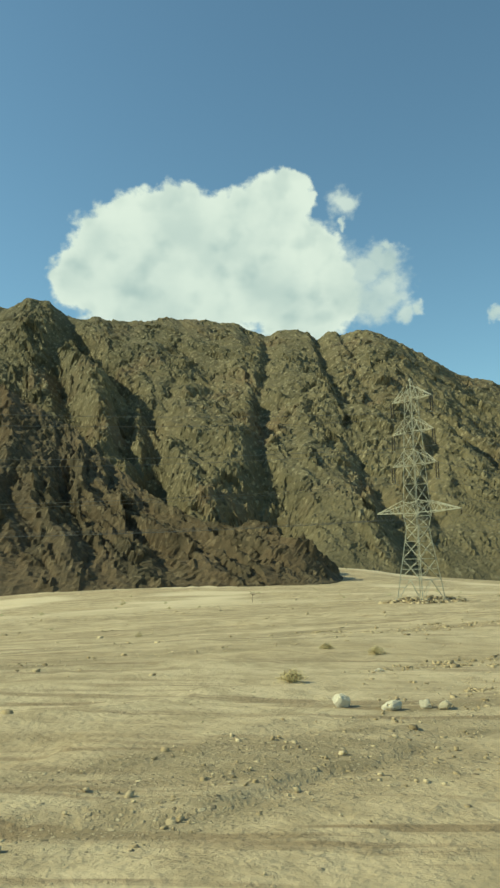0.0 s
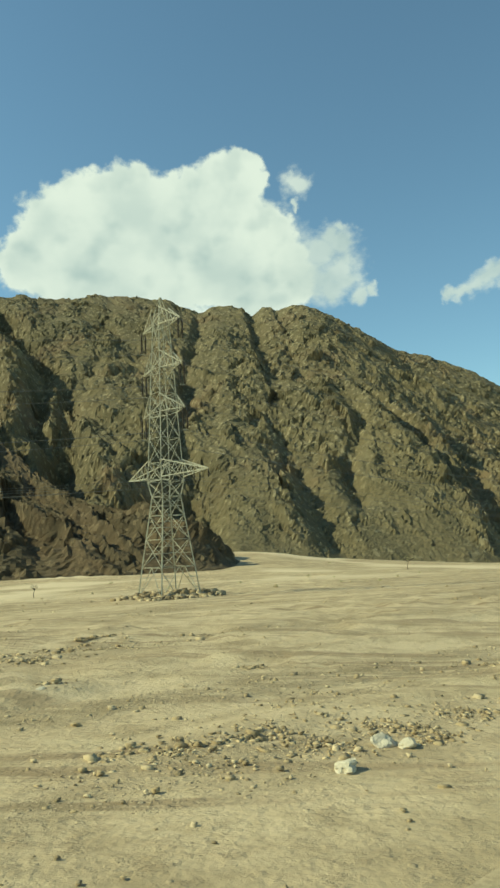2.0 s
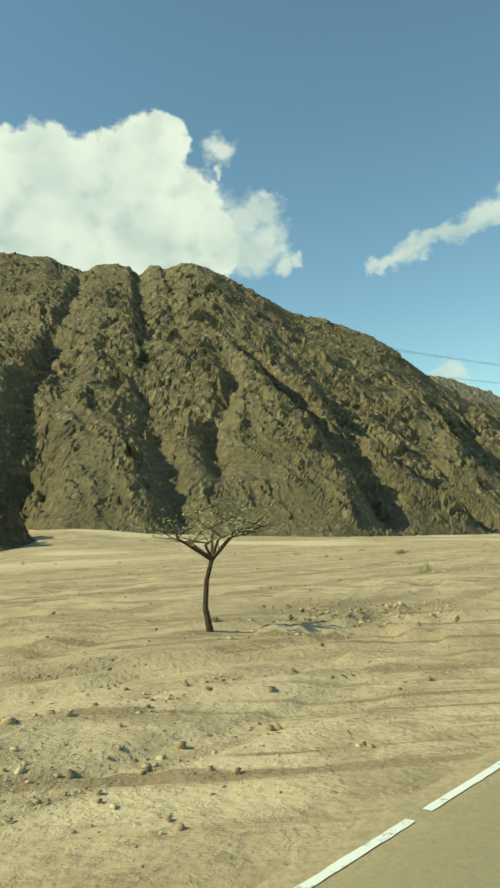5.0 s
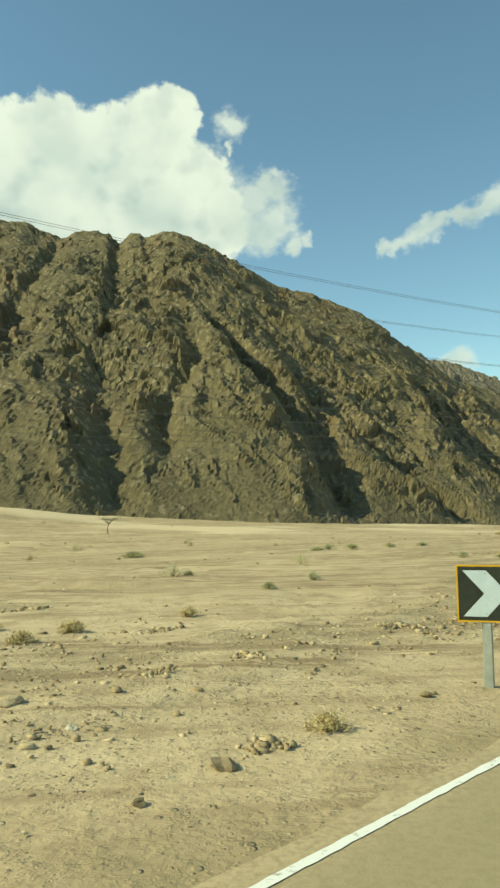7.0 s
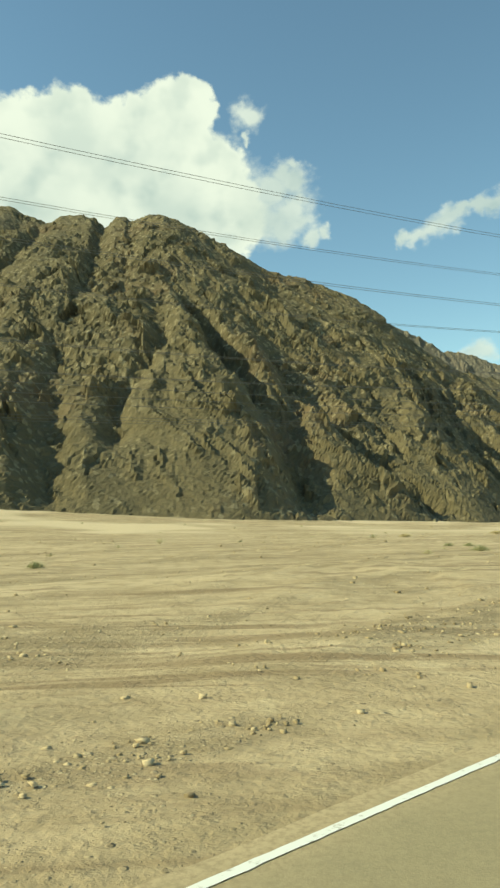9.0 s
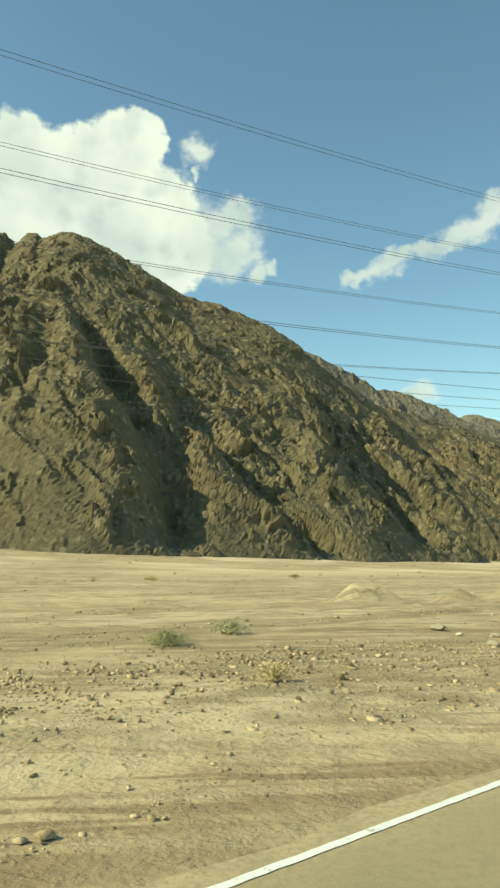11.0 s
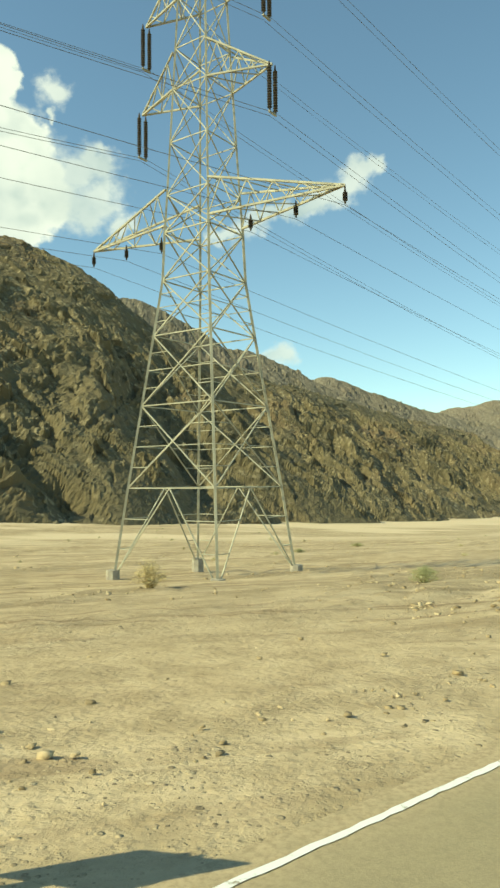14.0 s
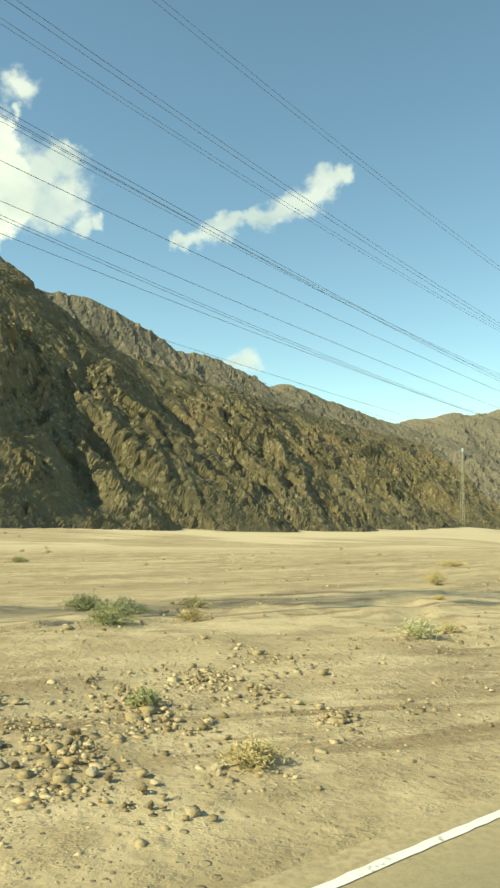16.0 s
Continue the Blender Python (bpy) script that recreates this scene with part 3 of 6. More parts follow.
def floor_at(x, y):
    return float(ground(x, y)[0][0])


def build_ground():
    """One sheet, fine beside the road and coarser towards the horizon."""
    s = np.concatenate([-np.geomspace(12, 0.12, 26), np.linspace(-0.1, 1.25, 820), 1.3 + np.geomspace(0.02, 12, 40)])
    lat = np.concatenate([-np.geomspace(420, 9, 16), [-8.0, -4.0, -0.35, -0.1, 0.1], np.geomspace(0.35, 60, 135), np.geomspace(61, 430, 105), np.geomspace(450, 5200, 22)])
    x0, y0, z0 = edge(s)
    nx, ny = edge_normal(s)
    x = x0[:, None] + nx[:, None] * lat[None, :]
    y = y0[:, None] + ny[:, None] * lat[None, :]
    w = step(4, 30, np.abs(lat))[None, :]
    base = z0[:, None] * (1 - w) + plain_height(x, y) * w
    far = np.hypot(x - 130, y - 100)
    z = base + relief(x, y, np.broadcast_to(lat[None, :], x.shape)) * step(2500, 800, far)
    z = np.where(lat[None, :] < 0, z0[:, None] - 0.03, z)
    pts = np.stack([x, y, z], -1)
    me = grid_mesh("ground", pts, True)
    me.materials.append(SAND)
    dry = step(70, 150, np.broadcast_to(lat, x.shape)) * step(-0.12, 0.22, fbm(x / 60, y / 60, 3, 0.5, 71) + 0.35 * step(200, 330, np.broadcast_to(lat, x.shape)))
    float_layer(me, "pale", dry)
    float_layer(me, "stony", stony(x, y) * step(1.0, 3.5, np.broadcast_to(lat, x.shape)))
    float_layer(me, "tar", step(1.6, 0.2, np.broadcast_to(lat, x.shape) + 1.2 * fbm(x / 3, y / 3, 3, 0.5, 91)))
    return tagged(new("ground", me), "pale sandy wadi floor strewn with gravel", "ground", "", "structure")


def build_road():
    s = np.linspace(-1.2, 2.2, 900)
    lat = np.array([0.42, 0.34, 0.06, -0.25, -0.7, -3.5, -7.5, -7.8])
    x0, y0, z0 = edge(s)
    nx, ny = edge_normal(s)
    wob = 0.22 * fbm(s * 260, s * 0, 5, 0.7, 7)
    L = lat[None, :] + np.where(np.arange(8)[None, :] < 2, wob[:, None], 0)
    z = z0[:, None] + np.array([-0.06, 0.010, 0.0125, 0.0145, 0.018, 0.05, 0.012, -0.06])[None, :]
    pts = np.stack([x0[:, None] + nx[:, None] * L, y0[:, None] + ny[:, None] * L, z], -1)
    me = grid_mesh("road", pts[:, ::-1])
    float_layer(me, "dusty", np.broadcast_to(np.array([1, 1, 0.75, 0.35, 0.12, 0, 0, 0.5])[None, ::-1], (len(s), 8)))
    me.materials.append(ASPHALT)
    tagged(new("road", me), "dusty grey asphalt road with worn edges", "road", "", "structure")
    # the edge line, broken where the paint has worn off
    s = np.arange(-1.0, 2.0, 0.00045)
    x0, y0, z0 = edge(s)
    nx, ny = edge_normal(s)
    worn = 1.05 * np.exp(-((s - 0.832) / 0.016) ** 2) + 0.3 * np.exp(-((s - 0.786) / 0.009) ** 2) + 0.7 * np.exp(-((s - 0.941) / 0.006) ** 2) + 0.45 * np.exp(-((s - 0.921) / 0.012) ** 2) + 0.5 * np.exp(-((s - 0.888) / 0.01) ** 2)
    gone = fbm(s * 1500, s * 0 + 3.3, 5, 0.75, 61) < (-0.85 + 0.62 * worn)
    for lo, hi in ((0.7800, 0.7806), (0.7822, 0.7831), (0.7853, 0.7906), (0.7912, 0.7919), (0.7930, 0.7937), (0.7941, 0.7945), (0.7954, 0.7963)):
        gone |= (s > lo) & (s < hi)
    rag = fbm(s * 2600, s * 0, 3, 0.7, 13) * (0.016 + 0.03 * worn) - 0.022 * worn
    rag2 = fbm(s * 2600, s * 0 + 9, 3, 0.7, 14) * (0.016 + 0.03 * worn) + 0.022 * worn
    bm = bmesh.new()
    prev = None
    for i in range(len(s)):
        if gone[i]:
            prev = None
            continue
        a, b = 0.052 + rag[i], -0.052 + rag2[i]
        row = [bm.verts.new((x0[i] + nx[i] * q, y0[i] + ny[i] * q, z0[i] + 0.0215)) for q in (a, b)]
        if prev:
            bm.faces.new((prev[0], prev[1], row[1], row[0]))
        prev = row
    ob = part("edge_line", bm, PAINT)
    tagged(ob, "worn white painted edge line on asphalt", "road marking", "", "structure")


# sand thrown up beside tyre tracks: centre, radius, from and to angle
TRACKS = ((24.6, 37.4, 2.9, 2.65, 3.75), (24.6, 37.4, 3.25, 2.7, 3.85), (24.6, 37.4, 3.6, 2.65, 3.9), (24.6, 37.4, 4.0, 2.7, 3.9), (24.6, 37.4, 4.4, 2.75, 3.8), (73.5, 68.0, 8.7, 1.75, 2.2), (73.5, 68.0, 9.3, 1.72, 2.25), (73.5, 68.0, 10.1, 1.75, 2.2))


def build_tracks():
    """Low curved ridges of loose sand, uneven along their length."""
    for i, (cx, cy, r, a0, a1) in enumerate(TRACKS):
        ang = np.linspace(a0, a1, int(r * (a1 - a0) / 0.07))
        off = np.array([-0.24, -0.14, -0.04, 0.05, 0.14, 0.26])
        rad = r + off[None, :] + 0.06 * fbm(ang * r / 0.9, ang * 0 + i, 3, 0.5, 81)[:, None]
        x, y = cx + rad * np.cos(ang)[:, None], cy + rad * np.sin(ang)[:, None]
        taper = np.sin(np.pi * np.linspace(0, 1, len(ang))) ** 0.5
        tall = np.array([-0.06, 0.018, 0.055, 0.05, 0.015, -0.06])[None, :] * (0.75 + 0.8 * fbm(ang * r / 0.5, ang * 0 + 3 + i, 3, 0.6, 82))[:, None]
        z = ground(x.reshape(-1), y.reshape(-1))[0].reshape(x.shape) + np.where(tall > 0, tall * taper[:, None], -0.06)
        me = grid_mesh("tyre_track", np.stack([x, y, z], -1), True)
        me.materials.append(SAND)
        tagged(new("tyre_track", me), "ridge of loose sand beside a tyre track", "tyre track", "", "structure")


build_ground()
build_tracks()
build_road()


# ---- mountains ----
def mountain(name, foot, crest, nu, nv, seed, material, label, gully=18.0, rough=1.0, wave=70.0, power=1.0, crest_keep=0.10, back=0.35, skew=0.4, cuts=(), aprons=(), grain=1.0, jag=1.0, east=0.0):
    """A mountainside from the line of its foot to the line of its crest, cut by gullies that run down it, and a back slope behind."""
    F, t = smooth_line(foot, nu)
    C, _ = smooth_line(crest, nu)
    v = np.concatenate([np.linspace(-0.06, 1.0, nv), 1.0 + np.linspace(0.012, back, 22)])[None, :]
    run = np.linalg.norm(C[:, :2] - F[:, :2], axis=1)[:, None]
    b = v * run
    a = t[:, None] + skew * b
    out = (F - C)[:, None, :2] / np.maximum(run, 1)[:, :, None]
    rise = C[:, None, 2] - F[:, None, 2]
    z = F[:, None, 2] + rise * np.clip(v, 0, 1) ** power + np.minimum(v, 0) * rise * 0.9 - np.maximum(v - 1, 0) * rise * 1.6
    x = F[:, None, 0] + (C - F)[:, None, 0] * v
    y = F[:, None, 1] + (C - F)[:, None, 1] * v
    # gullies and ribs, bent and branching, slanting down to the right
    bend = 26 * fbm(a / 130, b / 130, 3, 0.5, seed) + 10 * fbm(a / 40, b / 40, 4, 0.55, seed + 1)
    big = ridged((a + bend) / (wave * 1.9), b / 420 + 3, 2, 0.4, seed + 2)
    med = ridged((a + 1.3 * bend) / (wave * 0.75), b / 190, 4, 0.55, seed + 3)
    small = ridged((a + 1.6 * bend) / (wave * 0.26), b / 38, 4, 0.55, seed + 4)
    crag = ridged(a / (12 * grain) + 0.3 * bend / 9, b / (15 * grain), 4, 0.6, seed + 5)
    grit = fbm(a / (3.4 * grain), b / (3.4 * grain), 3, 0.6, seed + 6)
    wob = 2.2 * grain * fbm(a / (7 * grain), b / (7 * grain), 3, 0.6, seed + 13)
    wob2 = 2.2 * grain * fbm(a / (7 * grain), b / (7 * grain), 3, 0.6, seed + 14)
    slab, _ = facets((a + wob) / (15 * grain), (b + wob2 - 0.5 * a) / (21 * grain), seed + 7)
    block, _ = facets((a + 0.8 * wob) / (6.6 * grain), (b + 0.8 * wob2 - 0.4 * a) / (8.6 * grain), seed + 17)
    stone, gap2 = facets((a + 0.4 * wob) / (3.3 * grain), (b + 0.4 * wob2) / (3.8 * grain), seed + 27)
    outcrop = step(-0.06, 0.16, fbm(a / 26 + 0.02 * bend, b / 50, 5, 0.6, seed + 21) + 0.55 * (small - 0.52) + 0.25 * (med - 0.5))
    talus = step(0.42, 0.04, v + 0.40 * fbm(a / 60, b / 80, 4, 0.5, seed + 8)) * step(0.86, 0.52, big * 0.5 + med * 0.5 + 0.2 * fbm(a / 50, b / 50, 2, 0.5, seed + 9))
    chute = step(0.47, 0.32, med) * step(-0.05, 0.2, fbm(a / 90, b / 120, 3, 0.5, seed + 12))
    scree = np.clip(talus + 0.75 * chute, 0, 1) * (1 - 0.6 * outcrop)
    for x_foot, x_top, v_top, wide in aprons:
        q = (x - x_foot - (x_top - x_foot) * np.clip(v / v_top, 0, 1) + 0.7 * bend) / (wide * (1.15 - 0.85 * np.clip(v / v_top, 0, 1)))
        scree = np.maximum(scree, np.exp(-q ** 4) * step(v_top + 0.06, v_top - 0.10, v + 0.1 * grit) * (0.95 - 0.5 * step(0.1, 0.4, small - 0.4)))
    hold = step(0.62, 1.0, v)
    env = step(-0.02, 0.30, v) * (1 - (1 - crest_keep) * hold)
    fine = step(-0.06, 0.07, v) * (1 - 0.35 * hold)
    stronger = 1 + east * (step(150, 260, x) + 0.9 * step(10, -70, x))
    hard = 1 - 0.9 * scree
    low_east = east * step(270, 400, x)
    disp = env * stronger * (gully * 1.5 * (big - 0.62) + gully * 0.95 * (med - 0.58))
    disp += low_east * env * 13 * (ridged((a + 1.2 * bend) / 44, b / 120, 3, 0.5, seed + 51) - 0.55)
    hard = hard * (1 - 0.7 * low_east)
    disp += fine * hard * rough * (4.6 * (small - 0.55) * (0.35 + 0.65 * env) + 2.2 * (crag - 0.5) * (0.3 + 0.7 * outcrop) + 0.5 * grit)
    disp += fine * rough * hard * (outcrop * (4.4 * slab + 2.3 * block) + 0.8 * slab + (0.40 + 0.6 * outcrop) * 1.15 * stone)
    disp += scree * fine * (0.4 * grit + 1.3 * np.maximum(stone, 0.12) * step(0.45, 0.2, gap2))
    for deep, line in cuts:
        lx, lv, lw = (np.array([p[k] for p in line]) for k in range(3))
        q = (x - np.interp(v, lv, lx) + 0.22 * bend) / (np.interp(v, lv, lw) * (0.7 + 0.6 * small))
        on = step(lv[0] - 0.06, lv[0] + 0.03, v) * step(lv[-1] + 0.08, lv[-1] - 0.08, v)
        disp -= on * deep * np.interp(v, lv, lw) / lw.max() * (0.6 + 0.6 * crag + 0.35 * slab) * (np.exp(-q * q) - 0.5 * np.exp(-((q + 2.0) / 1.2) ** 2))
    disp += step(0.8, 1.0, v) * jag * (2.6 * fbm(a / 17, b * 0 + 1, 3, 0.6, seed + 41) + 4.0 * fbm(a / 45, b * 0 + 2, 2, 0.5, seed + 42))
    # keep the crest line at its height on the whole
    top = disp[:, nv - 1]
    mean = np.convolve(np.pad(top, 40, mode="edge"), np.ones(81) / 81, mode="valid")
    disp -= mean[:, None] * step(0.7, 1.0, v)
    slope = np.arctan2(np.abs(rise), run)
    x = x + disp * out[:, :, 0] * np.sin(slope)
    y = y + disp * out[:, :, 1] * np.sin(slope)
    z = z + disp * np.cos(slope)
    me = grid_mesh(name, np.stack([x, y, z], -1))
    me.materials.append(material)
    float_layer(me, "scree", scree)
    float_layer(me, "bare", outcrop)
    return tagged(new(name, me), label, "mountain")


FOOT = [(-520, 470, -4), (-330, 455, -4), (-180, 440, -4), (-60, 415, -6), (30, 392, -6), (75, 394, -11), (127, 402, -16), (165, 398, -19), (215, 428, -23), (262, 452, -25), (285, 462, -25), (318, 492, -28),
        (373, 530, -31), (430, 561, -34), (505, 610, -38), (590, 668, -42), (720, 760, -49), (900, 880, -56)]
# the three westernmost points lie out of view, raised to cast shade
CREST = [(-560, 930, 440), (-420, 885, 400), (-340, 882, 330), (-297, 880, 305), (-280, 879, 310), (-260, 878, 316), (-241, 881, 313), (-231, 881, 306), (-210, 880, 291), (-185, 875, 288), (-177, 874, 289), (-166, 872, 286), (-143, 869, 281), (-109, 867, 284),
         (-88, 863, 282), (-75, 863, 280), (-57, 860, 280), (-34, 856, 274), (-11, 849, 270), (4, 844, 259), (16, 842, 255), (28, 838, 252)]
CREST += [(38, 834, 256), (52, 830, 255), (62, 825, 253), (70, 821, 250), (76, 821, 242), (82, 817, 240), (91, 809, 244),
         (100, 804, 243), (105, 802, 239), (116, 796, 241), (133, 788, 241), (147, 785, 236), (162, 787, 228), (180, 784, 215), (202, 780, 202), (223, 785, 191), (239, 783, 185), (260, 781, 179), (283, 771, 167), (301, 763, 156), (322, 762, 141),
         (345, 770, 126), (405, 800, 99), (500, 860, 88), (620, 960, 84), (800, 1090, 72), (1000, 1240, 68)]
# the deep gullies: depth, then x, height (0 foot, 1 crest) and half width down the line
CUTS = ((25, ((8, 0.03, 22), (18, 0.14, 19), (9, 0.31, 7), (13, 0.6, 5), (22, 0.92, 4))),
        (27, ((-50, 0.12, 9), (-94, 0.32, 11), (-107, 0.55, 13), (-155, 0.74, 19), (-205, 0.92, 13))),
        (16, ((-61, 0.2, 10), (-71, 0.34, 10), (-87, 0.52, 8))),
        (18, ((-130, 0.36, 9), (-154, 0.48, 12), (-210, 0.8, 12))),
        (9, ((-92, 0.26, 7), (-99, 0.44, 7))),
        (8, ((95, 0.03, 9), (88, 0.15, 8), (78, 0.28, 6))),
        (6, ((116, 0.14, 6), (115, 0.22, 6), (135, 0.36, 6), (129, 0.6, 6))),
        (7, ((202, 0.12, 8), (207, 0.31, 8), (203, 0.48, 7))),
        (11, ((198, 0.05, 9), (199, 0.1, 9), (187, 0.28, 9), (171, 0.38, 10), (140, 0.7, 8))),
        (10, ((266, 0.05, 9), (248, 0.12, 9), (232, 0.24, 8), (205, 0.42, 7))),
        (8, ((332, 0.1, 8), (330, 0.3, 7))),
        (9, ((383, 0.02, 10), (364, 0.16, 9), (345, 0.35, 8))),
        (9, ((470, 0.02, 11), (430, 0.25, 9), (400, 0.5, 8))),
        (9, ((560, 0.02, 12), (520, 0.25, 10), (470, 0.5, 9))))
# fans of loose scree: x at the foot and at the top, height of the top, half width
APRONS = ((146, 146, 0.42, 36), (103, 92, 0.26, 11), (232, 215, 0.25, 12), (292, 262, 0.3, 12), (420, 380, 0.3, 16), (62, 60, 0.3, 10), (172, 160, 0.5, 14))
mountain("mountain", FOOT, CREST, 1260, 360, 100, ROCK, "craggy brown granite mountain cut by steep gullies", gully=10.0, cuts=CUTS, aprons=APRONS, jag=0.7, east=0.6)
SPUR_FOOT = [(-560, 320, -13), (-420, 300, -13), (-260, 290, -13), (-120, 287, -13), (-40, 287, -13), (10, 291, -11), (24, 298, -8), (33, 310, -8), (38, 330, -7), (34, 350, -6)]
# west of x = -200 the crest is unseen, raised to shade the spur
SPUR_CREST = [(-520, 550, 190), (-330, 545, 210), (-225, 530, 178), (-175, 512, 126), (-124, 480, 93), (-90, 440, 65), (-40, 380, 28), (-11, 348, 14), (14, 330, 4), (22, 330, -1)]
mountain("foothill", SPUR_FOOT, SPUR_CREST, 420, 170, 300, ROCK_SHADED, "dark shadowed rocky spur at the mountain's foot", gully=13.0, wave=46.0, back=0.9, crest_keep=0.5, aprons=((-105, -120, 0.34, 20), (-62, -70, 0.30, 13), (-20, -26, 0.55, 16), (18, 16, 0.6, 12), (-150, -160, 0.3, 18)))
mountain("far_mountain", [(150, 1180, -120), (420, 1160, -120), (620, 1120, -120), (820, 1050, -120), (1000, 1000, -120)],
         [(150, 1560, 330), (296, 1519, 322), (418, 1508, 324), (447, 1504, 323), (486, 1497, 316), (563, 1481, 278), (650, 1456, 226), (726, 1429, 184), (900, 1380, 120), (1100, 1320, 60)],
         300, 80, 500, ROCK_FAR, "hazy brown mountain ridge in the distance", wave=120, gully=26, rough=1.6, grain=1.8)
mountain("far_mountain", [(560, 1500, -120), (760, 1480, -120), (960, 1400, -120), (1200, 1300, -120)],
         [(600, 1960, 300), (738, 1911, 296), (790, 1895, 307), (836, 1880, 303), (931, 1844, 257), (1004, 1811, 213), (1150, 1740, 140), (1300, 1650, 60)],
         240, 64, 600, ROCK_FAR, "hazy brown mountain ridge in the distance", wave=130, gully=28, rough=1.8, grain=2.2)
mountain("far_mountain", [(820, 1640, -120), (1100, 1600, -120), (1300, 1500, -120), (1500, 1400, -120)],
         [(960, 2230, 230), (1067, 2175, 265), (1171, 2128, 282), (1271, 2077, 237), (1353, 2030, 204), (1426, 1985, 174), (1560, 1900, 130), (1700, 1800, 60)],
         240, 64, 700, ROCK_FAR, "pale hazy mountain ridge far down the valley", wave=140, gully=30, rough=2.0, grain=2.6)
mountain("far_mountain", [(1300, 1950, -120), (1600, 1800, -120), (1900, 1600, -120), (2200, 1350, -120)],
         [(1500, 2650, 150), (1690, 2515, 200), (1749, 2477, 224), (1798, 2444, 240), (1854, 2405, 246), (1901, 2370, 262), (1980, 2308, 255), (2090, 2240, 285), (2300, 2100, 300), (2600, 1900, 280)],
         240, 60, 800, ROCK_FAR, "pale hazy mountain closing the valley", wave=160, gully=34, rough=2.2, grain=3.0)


# ---- clouds: a far backdrop, the shapes given as round billows in degrees ----
CLOUD = [(-10.34, 22.6, 3.7), (-12.93, 20.5, 2.5), (-7.91, 24.3, 2.9), (-4.98, 24.4, 3.1), (-8.57, 19.6, 4.6), (-0.43, 24.4, 3.2), (2.35, 25.5, 2.8), (4.22, 26.7, 1.75), (-2.31, 21.32, 4.8), (1.77, 21.66, 4.8), (5.4, 21.9, 2.9), (6.3, 19.4, 3.0), (4.37, 18.25, 3.5), (-5.91, 20.48, 5.0)]
TATTERS = [(6.2, 22.4, 2.2), (7.4, 20.6, 2.4), (8.4, 19.4, 2.2), (9.58, 20.9, 1.9), (11.2, 21.4, 1.5), (11.3, 19.2, 1.7), (10.0, 18.4, 1.5), (12.6, 17.6, 0.8), (8.13, 25.8, 1.15), (7.9, 24.2, 0.34), (11.5, 22.7, 0.6), (10.4, 22.0, 0.9), (13.6, 17.9, 0.5)]
SPINE = ((18.9, 17.0, 0.35), (20.3, 17.1, 0.62), (22.4, 17.8, 0.72), (24.2, 18.5, 0.4), (25.5, 18.4, 0.6), (27.0, 19.2, 1.0), (28.6, 20.1, 1.0), (30.2, 20.8, 0.8), (31.4, 21.2, 0.5))
STREAK = [tuple(float(np.interp(f, range(len(SPINE)), [p[k] for p in SPINE])) for k in range(3)) for f in np.linspace(0, len(SPINE) - 1, 46)]
PUFF = [(24.04, 8.95, 1.02), (23.4, 8.6, 0.7)]


